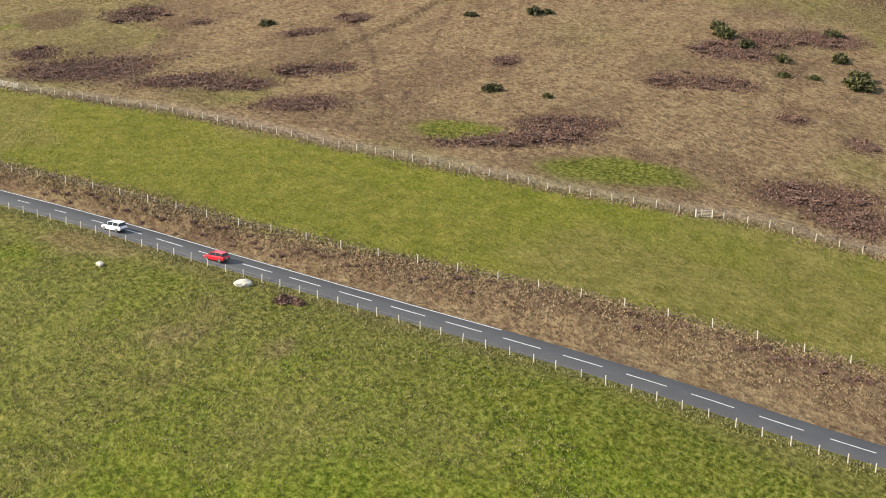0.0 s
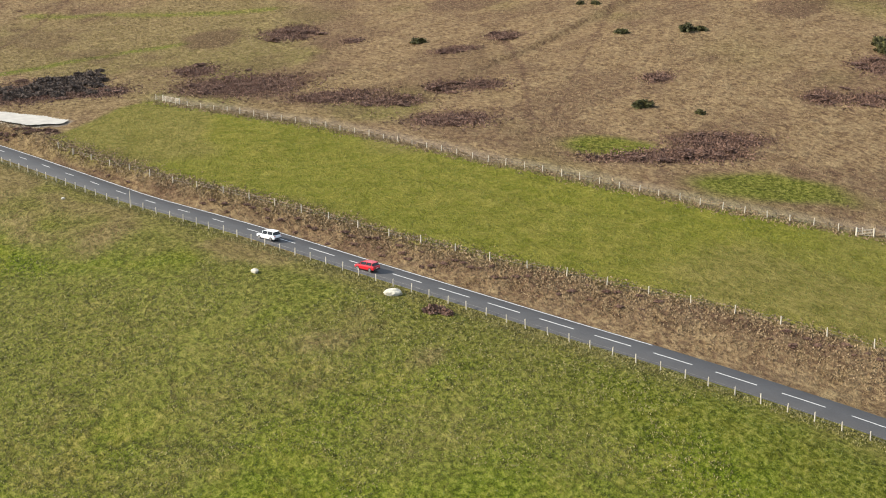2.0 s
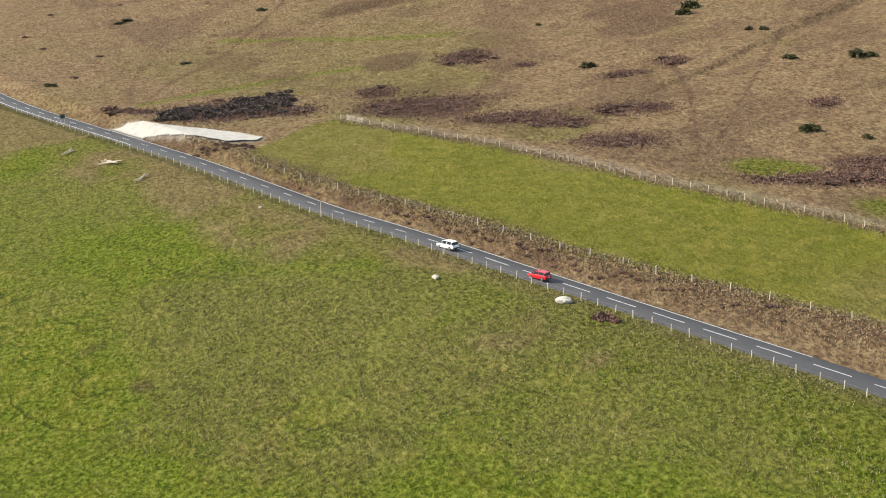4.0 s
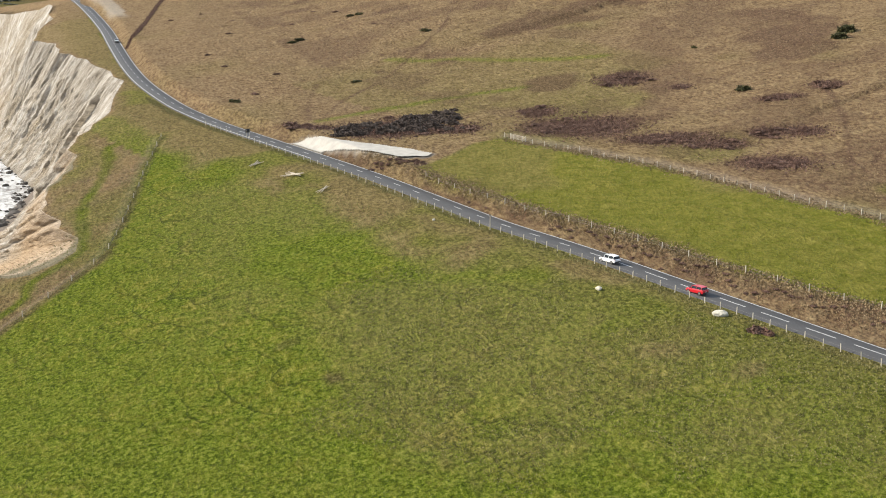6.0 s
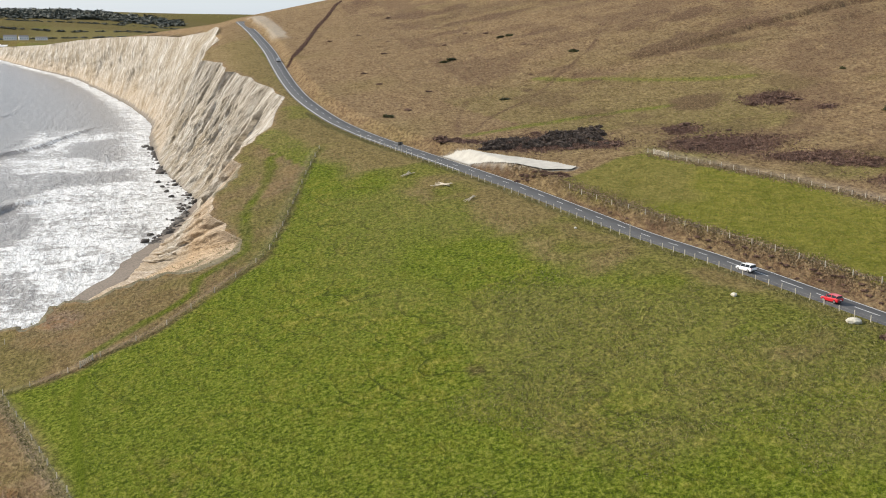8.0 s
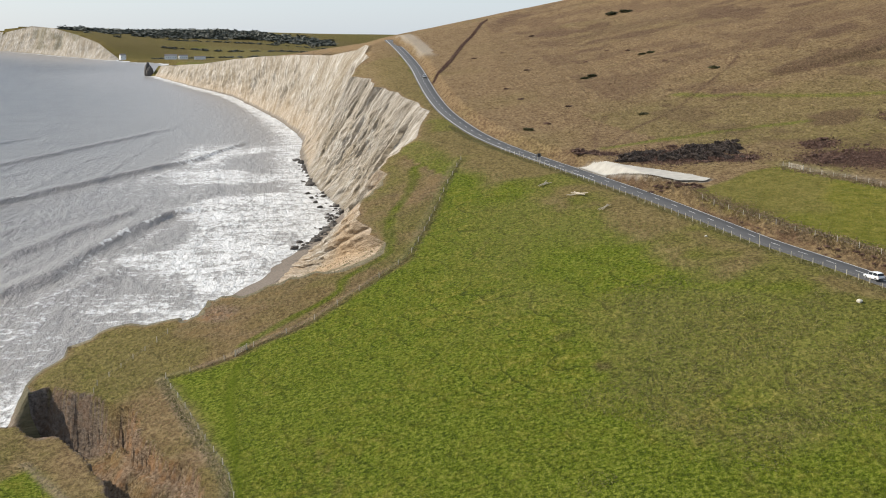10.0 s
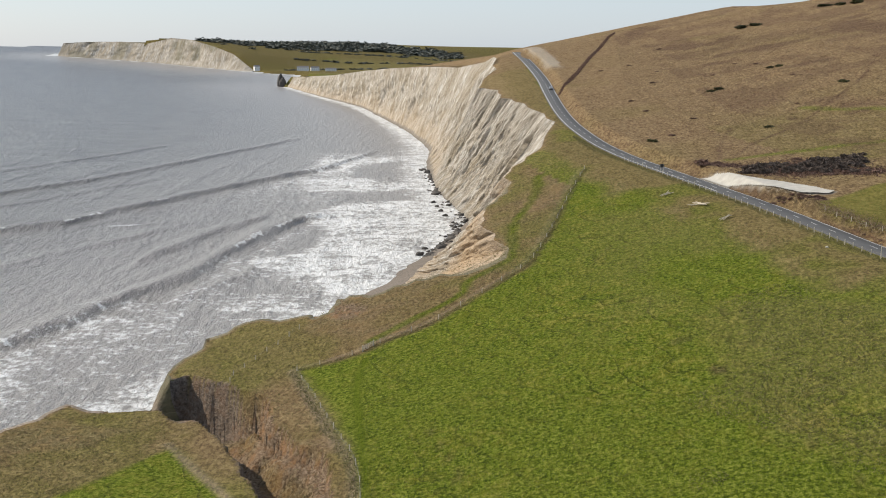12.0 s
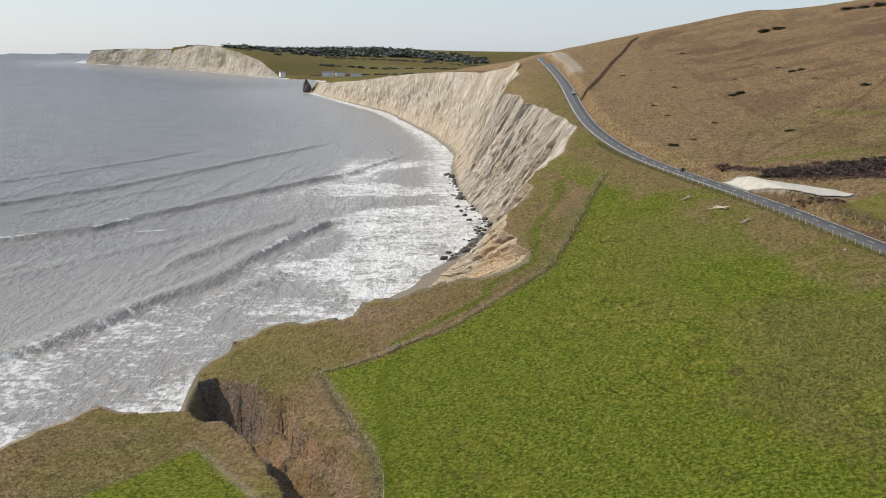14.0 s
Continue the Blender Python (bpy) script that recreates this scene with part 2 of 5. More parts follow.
def bump(nt, bsdf, height, strength, distance):
    b = node(nt, "ShaderNodeBump", Strength=strength, Distance=distance)
    nt.links.new(height, b.inputs["Height"])
    nt.links.new(b.outputs["Normal"], bsdf.inputs["Normal"])


def plain(name, colour, rough=0.6, metal=0.0, grain=12.0, spread=0.25, depth=0.01):
    m, nt, b = material(name)
    n = noise_node(nt, grain, 5)
    lo, hi = [c * (1 - spread) for c in colour], [min(c * (1 + spread), 1) for c in colour]
    nt.links.new(ramp(nt, n.outputs["Fac"], [(0.3, lo), (0.7, hi)]).outputs["Color"], b.inputs["Base Color"])
    b.inputs["Roughness"].default_value, b.inputs["Metallic"].default_value = rough, metal
    if depth:
        bump(nt, b, n.outputs["Fac"], 0.5, depth)
    return m


def attribute(nt, name):
    a = nt.nodes.new("ShaderNodeAttribute")
    a.attribute_name = name
    return a.outputs["Fac"]


def grass_material():
    m, nt, b = material("turf")
    fine, mid, wide = noise_node(nt, 1.25, 5, 0.72), noise_node(nt, 0.26, 5, 0.68), noise_node(nt, 0.03, 3)
    blade = noise_node(nt, 1.1, 5, 0.74, stretch=(1.0, 0.6, 1.0))
    lush = ramp(nt, fine.outputs["Fac"], [(0.39, (0.043, 0.061, 0.007)), (0.5, (0.108, 0.142, 0.012)), (0.61, (0.208, 0.230, 0.040))]).outputs["Color"]
    sward = ramp(nt, blade.outputs["Fac"], [(0.39, (0.050, 0.056, 0.006)), (0.5, (0.156, 0.154, 0.017)), (0.61, (0.33, 0.29, 0.072))]).outputs["Color"]
    patch = ramp(nt, mid.outputs["Fac"], [(0.42, (0, 0, 0)), (0.62, (1, 1, 1))]).outputs["Color"]
    wide_v = ramp(nt, wide.outputs["Fac"], [(0.35, (0.15, 0.15, 0.15)), (0.65, (1, 1, 1))]).outputs["Color"]
    green = mix(nt, math_node(nt, "MULTIPLY", math_node(nt, "MULTIPLY", patch, wide_v), 0.75), lush, sward)
    dry = ramp(nt, blade.outputs["Fac"], [(0.40, (0.062, 0.040, 0.023)), (0.5, (0.214, 0.149, 0.071)), (0.60, (0.40, 0.300, 0.150))]).outputs["Color"]
    rust = ramp(nt, mid.outputs["Fac"], [(0.36, (0.118, 0.070, 0.045)), (0.5, (0.200, 0.130, 0.082)), (0.64, (0.26, 0.188, 0.114))]).outputs["Color"]
    dry = mix(nt, 0.5, dry, rust)
    olive = ramp(nt, fine.outputs["Fac"], [(0.40, (0.040, 0.038, 0.009)), (0.5, (0.122, 0.104, 0.026)), (0.60, (0.225, 0.185, 0.066))]).outputs["Color"]
    thorn = ramp(nt, fine.outputs["Fac"], [(0.36, (0.024, 0.012, 0.009)), (0.5, (0.085, 0.048, 0.035)), (0.66, (0.20, 0.125, 0.088))]).outputs["Color"]
    soil = ramp(nt, fine.outputs["Fac"], [(0.36, (0.080, 0.052, 0.035)), (0.5, (0.200, 0.140, 0.092)), (0.64, (0.33, 0.25, 0.175))]).outputs["Color"]
    soil = mix(nt, ramp(nt, mid.outputs["Fac"], [(0.48, (0, 0, 0)), (0.62, (0.8, 0.8, 0.8))]).outputs["Color"], soil, (0.27, 0.155, 0.080))
    pale = ramp(nt, fine.outputs["Fac"], [(0.25, (0.42, 0.39, 0.33)), (0.7, (0.60, 0.57, 0.51))]).outputs["Color"]
    # worn lines of sheep paths and old wheel marks across the pasture
    tc = nt.nodes.new("ShaderNodeTexCoord")
    dot = nt.nodes.new("ShaderNodeVectorMath")
    dot.operation = "DOT_PRODUCT"
    dot.inputs[1].default_value = (0.93, 0.36, 0.0)
    nt.links.new(tc.outputs["Object"], dot.inputs[0])
    drift = math_node(nt, "MULTIPLY", wide.outputs["Fac"], 34.0)
    turns = math_node(nt, "FRACT", math_node(nt, "MULTIPLY", math_node(nt, "ADD", math_node(nt, "ADD", dot.outputs["Value"], drift), math_node(nt, "MULTIPLY", mid.outputs["Fac"], 2.5)), 0.105))
    line = ramp(nt, turns, [(0.0, (1, 1, 1)), (0.10, (0, 0, 0))]).outputs["Color"]
    line = math_node(nt, "MULTIPLY", math_node(nt, "MULTIPLY", line, wide_v), 0.8)
    green = mix(nt, line, green, (0.030, 0.038, 0.008))
    grazed = ramp(nt, mid.outputs["Fac"], [(0.38, (0.140, 0.142, 0.012)), (0.62, (0.225, 0.205, 0.030))]).outputs["Color"]
    green = mix(nt, math_node(nt, "MULTIPLY", attribute(nt, "short"), 0.55), green, grazed)
    c = mix(nt, attribute(nt, "dry"), green, dry)
    c = mix(nt, attribute(nt, "olive"), c, olive)
    c = mix(nt, attribute(nt, "thorn"), c, thorn)
    c = mix(nt, attribute(nt, "soil"), c, soil)
    c = mix(nt, attribute(nt, "lane"), c, ramp(nt, fine.outputs["Fac"], [(0.36, (0.060, 0.088, 0.006)), (0.64, (0.125, 0.155, 0.014))]).outputs["Color"])
    slate = ramp(nt, blade.outputs["Fac"], [(0.36, (0.055, 0.050, 0.048)), (0.64, (0.22, 0.195, 0.175))]).outputs["Color"]
    c = mix(nt, attribute(nt, "slate"), c, slate)
    c = mix(nt, attribute(nt, "pale"), c, pale)
    nt.links.new(c, b.inputs["Base Color"])
    b.inputs["Roughness"].default_value = 0.9
    b.inputs["Specular IOR Level"].default_value = 0.03
    h = math_node(nt, "ADD", math_node(nt, "ADD", blade.outputs["Fac"], fine.outputs["Fac"]), math_node(nt, "MULTIPLY", mid.outputs["Fac"], 1.2))
    bump(nt, b, h, 1.0, 0.85)
    return m


def chalk_material():
    m, nt, b = material("chalk")
    def run(scale, detail, fall):
        """Noise drawn out down the fall line of the face."""
        cx = nt.nodes.new("ShaderNodeCombineXYZ")
        nt.links.new(attribute(nt, "along"), cx.inputs[0])
        nt.links.new(math_node(nt, "MULTIPLY", attribute(nt, "up"), fall), cx.inputs[1])
        n = node(nt, "ShaderNodeTexNoise", Scale=scale, Detail=detail, Roughness=0.72)
        nt.links.new(cx.outputs[0], n.inputs["Vector"])
        return n
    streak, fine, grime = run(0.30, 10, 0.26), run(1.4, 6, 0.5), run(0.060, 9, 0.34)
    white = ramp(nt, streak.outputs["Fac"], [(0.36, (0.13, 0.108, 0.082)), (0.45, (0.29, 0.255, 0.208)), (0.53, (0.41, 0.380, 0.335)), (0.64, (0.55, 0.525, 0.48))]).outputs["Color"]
    scree = ramp(nt, fine.outputs["Fac"], [(0.36, (0.13, 0.105, 0.072)), (0.62, (0.33, 0.275, 0.195))]).outputs["Color"]
    clay = ramp(nt, fine.outputs["Fac"], [(0.34, (0.24, 0.145, 0.072)), (0.5, (0.37, 0.255, 0.140)), (0.66, (0.49, 0.37, 0.24))]).outputs["Color"]
    dark = ramp(nt, fine.outputs["Fac"], [(0.3, (0.05, 0.042, 0.036)), (0.7, (0.17, 0.145, 0.12))]).outputs["Color"]
    green = ramp(nt, fine.outputs["Fac"], [(0.3, (0.05, 0.05, 0.018)), (0.7, (0.13, 0.11, 0.05))]).outputs["Color"]
    mask = ramp(nt, grime.outputs["Fac"], [(0.45, (0, 0, 0)), (0.58, (1, 1, 1))]).outputs["Color"]
    c = mix(nt, math_node(nt, "MULTIPLY", mask, attribute(nt, "mixed")), white, scree)
    c = mix(nt, attribute(nt, "clay"), c, clay)
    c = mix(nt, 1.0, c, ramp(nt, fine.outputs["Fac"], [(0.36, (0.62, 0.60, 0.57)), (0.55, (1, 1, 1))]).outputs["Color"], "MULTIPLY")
    c = mix(nt, attribute(nt, "dark"), c, dark)
    c = mix(nt, attribute(nt, "green"), c, green)
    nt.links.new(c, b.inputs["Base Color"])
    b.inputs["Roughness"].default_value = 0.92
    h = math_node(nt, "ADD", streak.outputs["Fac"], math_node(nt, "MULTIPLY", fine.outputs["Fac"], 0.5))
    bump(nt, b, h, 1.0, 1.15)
    return m


def sea_material():
    m, nt, b = material("sea_water")
    tc = nt.nodes.new("ShaderNodeTexCoord")
    broad, lace = noise_node(nt, 0.028, 5, 0.6), noise_node(nt, 0.10, 6, 0.68)
    froth = noise_node(nt, 0.42, 7, 0.72, stretch=(1.0, 0.65, 1.0))
    chop = noise_node(nt, 0.20, 6, 0.66, stretch=(1.0, 0.38, 1.0))
    ripple = noise_node(nt, 1.1, 4, 0.6)
    foam = attribute(nt, "foam")
    cover = math_node(nt, "ADD", math_node(nt, "ADD", math_node(nt, "MULTIPLY", lace.outputs["Fac"], 0.8), froth.outputs["Fac"]), math_node(nt, "MULTIPLY", broad.outputs["Fac"], 0.3))
    level = math_node(nt, "SUBTRACT", 1.41, math_node(nt, "MULTIPLY", foam, 0.53))
    white = math_node(nt, "MULTIPLY", math_node(nt, "SUBTRACT", cover, level), 6.0)
    clamp = nt.nodes.new("ShaderNodeClamp")
    nt.links.new(white, clamp.inputs["Value"])
    water = ramp(nt, broad.outputs["Fac"], [(0.35, (0.085, 0.083, 0.083)), (0.65, (0.150, 0.146, 0.144))]).outputs["Color"]
    sandy = mix(nt, attribute(nt, "shallow"), water, (0.30, 0.28, 0.265))
    nt.links.new(mix(nt, clamp.outputs["Result"], sandy, (0.70, 0.71, 0.72)), b.inputs["Base Color"])
    rough = nt.nodes.new("ShaderNodeMapRange")
    rough.inputs["To Min"].default_value, rough.inputs["To Max"].default_value = 0.30, 0.85
    nt.links.new(clamp.outputs["Result"], rough.inputs["Value"])
    nt.links.new(rough.outputs["Result"], b.inputs["Roughness"])
    b.inputs["IOR"].default_value = 1.33
    h = math_node(nt, "ADD", math_node(nt, "MULTIPLY", chop.outputs["Fac"], 1.3), math_node(nt, "MULTIPLY", ripple.outputs["Fac"], 0.35))
    h = math_node(nt, "ADD", h, math_node(nt, "MULTIPLY", clamp.outputs["Result"], 0.12))
    bump(nt, b, h, 1.0, 3.2)
    return m


def leaf_material(name, dark, light):
    m, nt, b = material(name)
    g = nt.nodes.new("ShaderNodeNewGeometry")
    o = nt.nodes.new("ShaderNodeObjectInfo")
    v = math_node(nt, "ADD", math_node(nt, "MULTIPLY", g.outputs["Random Per Island"], 0.8), math_node(nt, "MULTIPLY", o.outputs["Random"], 0.2))
    nt.links.new(ramp(nt, v, [(0.1, dark), (0.9, light)]).outputs["Color"], b.inputs["Base Color"])
    b.inputs["Roughness"].default_value = 0.75
    return m


TURF, CHALK, SEA = grass_material(), chalk_material(), sea_material()
GORSE = leaf_material("gorse_leaf", (0.020, 0.022, 0.006), (0.095, 0.088, 0.020))
BRAMBLE = leaf_material("bramble_stem", (0.070, 0.035, 0.025), (0.235, 0.135, 0.092))
DARK_BRAMBLE = leaf_material("dark_thorn_stem", (0.035, 0.025, 0.018), (0.115, 0.080, 0.060))
DRYGRASS = leaf_material("dry_grass", (0.14, 0.094, 0.045), (0.29, 0.208, 0.114))
TREE = leaf_material("wood_leaf", (0.055, 0.060, 0.046), (0.105, 0.110, 0.085))
POST = plain("weathered_post", (0.50, 0.45, 0.36), 0.85, grain=6)
WIRE = plain("wire", (0.22, 0.22, 0.22), 0.5, 0.8, depth=0)
ROCK = plain("boulder_chalk", (0.47, 0.44, 0.36), 0.9, grain=3, depth=0.1)
DARKROCK = plain("shore_rock", (0.07, 0.062, 0.055), 0.85, grain=1.5, depth=0.2)
SHINGLE = plain("shingle", (0.125, 0.100, 0.078), 0.9, grain=1.2, spread=0.5, depth=0.15)
WHITE_LINE = plain("road_paint", (0.66, 0.66, 0.63), 0.7, grain=3, spread=0.12, depth=0)
GRAVEL = plain("chalk_gravel", (0.37, 0.35, 0.31), 0.9, grain=0.5, spread=0.16, depth=0.03)
TIMBER = plain("driftwood", (0.46, 0.40, 0.31), 0.85, grain=5)


def asphalt_material():
    m, nt, b = material("asphalt")
    fine, wide = noise_node(nt, 9, 6, 0.7), noise_node(nt, 0.25, 4, 0.6)
    c = ramp(nt, wide.outputs["Fac"], [(0.3, (0.038, 0.037, 0.037)), (0.7, (0.060, 0.058, 0.057))]).outputs["Color"]
    c = mix(nt, 0.35, c, ramp(nt, fine.outputs["Fac"], [(0.3, (0.03, 0.03, 0.032)), (0.7, (0.12, 0.12, 0.12))]).outputs["Color"])
    nt.links.new(c, b.inputs["Base Color"])
    b.inputs["Roughness"].default_value = 0.7
    bump(nt, b, fine.outputs["Fac"], 0.3, 0.02)
    return m


ASPHALT = asphalt_material()


# ---- mesh helpers ----
def mesh_from(name, verts, faces, mat, smooth=True):
    me = bpy.data.meshes.new(name)
    me.from_pydata([tuple(v) for v in verts], [], [tuple(f) for f in faces])
    me.materials.append(mat)
    if smooth:
        me.polygons.foreach_set("use_smooth", np.ones(len(me.polygons), bool))
    me.update()
    return me


def grid_mesh(name, X, Y, Z, keep, mat, strict=None):
    ny, nx = X.shape
    verts = np.stack([X.ravel(), Y.ravel(), Z.ravel()], 1)
    i = np.arange(ny * nx).reshape(ny, nx)
    quads = np.stack([i[:-1, :-1].ravel(), i[:-1, 1:].ravel(), i[1:, 1:].ravel(), i[1:, :-1].ravel()], 1)
    kq = keep.ravel()[quads].all(1) if strict is None else np.where(strict.ravel()[quads].any(1), keep.ravel()[quads].all(1), keep.ravel()[quads].any(1))
    quads = quads[kq]
    used = np.unique(quads)
    remap = np.full(ny * nx, -1)
    remap[used] = np.arange(len(used))
    verts, quads = verts[used], remap[quads]
    me = bpy.data.meshes.new(name)
    me.vertices.add(len(verts))
    me.vertices.foreach_set("co", verts.astype(np.float32).ravel())
    me.loops.add(len(quads) * 4)
    me.loops.foreach_set("vertex_index", quads.astype(np.int32).ravel())
    me.polygons.add(len(quads))
    me.polygons.foreach_set("loop_start", np.arange(0, len(quads) * 4, 4, dtype=np.int32))
    me.polygons.foreach_set("use_smooth", np.ones(len(quads), bool))
    me.materials.append(mat)
    me.update(calc_edges=True)
    return me, used


def set_attr(me, name, values):
    a = me.attributes.new(name, "FLOAT", "POINT")
    a.data.foreach_set("value", np.asarray(values, np.float32))


def part(name, me_or_bm, mat, parent, label="", smooth=False):
    if isinstance(me_or_bm, bmesh.types.BMesh):
        me = bpy.data.meshes.new(name)
        me_or_bm.to_mesh(me)
        me_or_bm.free()
        me.materials.append(mat)
        if smooth:
            me.polygons.foreach_set("use_smooth", np.ones(len(me.polygons), bool))
    else:
        me = me_or_bm
    ob = new(name, me)
    ob.parent = parent
    return tagged(ob, label) if label else ob


def box(bm, sx, sy, sz, m=None, bevel=0.0):
    r = bmesh.ops.create_cube(bm, size=1)
    bmesh.ops.scale(bm, vec=(sx, sy, sz), verts=r["verts"])
    if bevel:
        bmesh.ops.bevel(bm, geom=list({e for v in r["verts"] for e in v.link_edges}), offset=bevel, segments=1, affect="EDGES")
    elif m is not None:
        bmesh.ops.transform(bm, matrix=m, verts=r["verts"])
    return bm


def axis_lines(spans):
    """Grid lines from (start, end, step) spans laid end to end."""
    out = []
    for a, b, st in spans:
        out += list(np.arange(a, b - 1e-6, (b - a) / max(1, round((b - a) / st))))
    out.append(spans[-1][1])
    return np.array(out)


# ---- ground ----
gx = axis_lines([(-1400, -600, 50), (-600, -250, 25), (-250, -112, 6), (-112, -6, 1.0), (-6, 250, 1.6), (250, 340, 3), (340, 620, 10), (620, 1500, 50), (1500, 4800, 300)])
gy = axis_lines([(-900, 0, 60), (0, 100, 8), (100, 195, 2.5), (195, 320, 1.0), (320, 480, 1.6), (480, 700, 2.5), (700, 1000, 6), (1000, 2700, 20), (2700, 4880, 30)])
X, Y = np.meshgrid(gx, gy)
land = inside(X, Y, LAND)
coast = np.array(LAND, float)
edge_d, _ = line_dist(X, Y, COAST_TOP)
# vertices beside the cliff top move onto it
cell = np.maximum(np.gradient(gx)[None, :], np.gradient(gy)[:, None]) * np.ones_like(X)
snap = (edge_d < 0.55 * cell) & (Y < 2640) & (Y > 100)
for i in range(len(COAST_TOP) - 1):
    a, d = COAST_TOP[i], COAST_TOP[i + 1] - COAST_TOP[i]
    u = np.clip(((X - a[0]) * d[0] + (Y - a[1]) * d[1]) / (d @ d), 0, 1)
    px, py = a[0] + u * d[0], a[1] + u * d[1]
    hit = snap & (np.abs(np.hypot(X - px, Y - py) - edge_d) < 1e-6)
    X, Y = np.where(hit, px, X), np.where(hit, py, Y)
    land = land | hit
Z = np.where(land, ground_z(X, Y), -6.0)
ground_me, used = grid_mesh("ground", X, Y, Z, land, TURF, (Y < 2640) & (Y > 60))
vx, vy = X.ravel()[used], Y.ravel()[used]
vs, vq, vzr = road_frame(vx, vy)
wob = fbm(vx, vy, 14, 41, 4) - 0.5
blot = fbm(vx, vy, 45, 77, 4)

UP_FENCE = [(144.2, 340.8), (146.1, 332), (156.6, 307.1), (164.2, 290.4), (169, 275.6), (175.9, 249.6), (185.5, 227.4), (194, 206.8), (204.3, 190), (208.7, 184.7), (213, 177.7), (224, 150), (233, 113), (243, 64)]
UPPER = UP_FENCE + [tuple(road_at(s, float(bank_top(s)) + 0.8)[0][:2]) for s in np.arange(12, 245, 18)] + [(111.5, 316), (112, 322), (122.6, 330.3), (135.1, 338.7)]
COAST_FENCE = [(60.3, 405.3), (52.6, 381.4), (42.3, 347), (34.6, 325.1), (22.2, 312.1), (7, 297.7), (-5.6, 293.3), (-9.4, 290.1), (-16.9, 287.9), (-25.3, 287.4)]
RAVINE_FENCE = [(-25.3, 287.4), (-19.4, 267.9), (-12.6, 243.6), (-8.3, 230.1), (-6.9, 220.1), (-6.4, 212.4), (-6, 185)]
LOW_FIELD = COAST_FENCE + RAVINE_FENCE[1:] + [(-8, 100), (0, -400), (150, -400), (171, 82), (141.4, 169.4), (114.1, 236.1), (97.3, 294.8), (80.1, 339)]
LEFT_FIELD = [(-47.5, 247.2), (-52.8, 240.9), (-64.7, 221), (-108, 130), (-60, 100), (-27, 205), (-31.5, 218.3)]


def area(poly, soft=4.0, jitter=7.0):
    pts = np.array(poly + [poly[0]], float)
    d, _ = line_dist(vx, vy, pts)
    d = np.where(inside(vx, vy, poly), d, -d) + jitter * wob
    return sstep(-soft, soft, d)


up, lowf, leftf = area(UPPER, 1.5, 3.0), area(LOW_FIELD, 3.0, 5.0), area(LEFT_FIELD, 1.5, 2.0)
far_green = 0.8 * sstep(2500, 3000, vy) * sstep(-1500, -300, vx) * (vnoise(vx, vy, 160, 9) > 0.55)
green = np.maximum.reduce([up, lowf, leftf, far_green])
dry = 1 - green
# seaward rough ground keeps some green; verge below the road is olive
olive = sstep(24, 14, vq + 10 * wob) * (vq > 0) * sstep(800, 650, vy) * 0.3
coastal = (1 - lowf) * (vq > 30) * (vy < 700) * (1 - leftf)
olive = np.maximum(olive, coastal * (0.16 + 0.25 * sstep(0.4, 0.6, blot)))
olive = np.maximum(olive, 0.75 * sstep(2300, 2700, vy) * (vnoise(vx, vy, 220, 19) > 0.3))
dry = np.where((vq > 0) & (vy < 700), np.clip(dry * (0.30 + 0.9 * (blot - 0.4) + coastal * (0.26 + 0.42 * sstep(0.40, 0.58, fbm(vx, vy, 30, 115, 3)))), 0, 1), np.clip(dry * (0.78 + 0.5 * blot), 0, 1))
dry = np.maximum(dry, 0.85 * sstep(470, 560, vy + 40 * wob) * (vq > 4) * sstep(1500, 900, vy))
dry = np.maximum(dry, coastal * sstep(-35, -50, vx) * (0.62 + 0.5 * wob))
dry = np.where(vy > 1500, dry * (1 - 0.6 * sstep(2000, 2600, vy)), dry)
dry = np.maximum(dry, 0.28 * lowf * sstep(0.5, 0.62, fbm(vx, vy, 55, 12, 3)) * sstep(30, 80, vx))
dry = np.maximum(dry, up * (0.16 + 0.22 * sstep(0.45, 0.6, fbm(vx, vy, 30, 15, 3))))
dry = np.maximum(dry, 0.8 * sstep(32, 18, vq + 16 * wob) * (vq > 0) * sstep(720, 640, vy) * sstep(0.34, 0.52, fbm(vx, vy, 24, 99, 3)) * (vy > 190))
thorn, soil, pale = np.zeros_like(vx), np.zeros_like(vx), np.zeros_like(vx)


def patch(x, y, rx, ry, turn=0.0, soft=0.35):
    c, s_ = math.cos(radians(turn)), math.sin(radians(turn))
    a, b_ = ((vx - x) * c + (vy - y) * s_) / rx, ((vy - y) * c - (vx - x) * s_) / ry
    return sstep(1 + soft, 1 - soft, np.hypot(a, b_) + 1.3 * wob)


def track(points, width, soft=0.6):
    d, _ = line_dist(vx, vy, smooth_line(points, 4))
    return sstep(width + soft, max(width - soft, 0), d + 1.2 * wob)


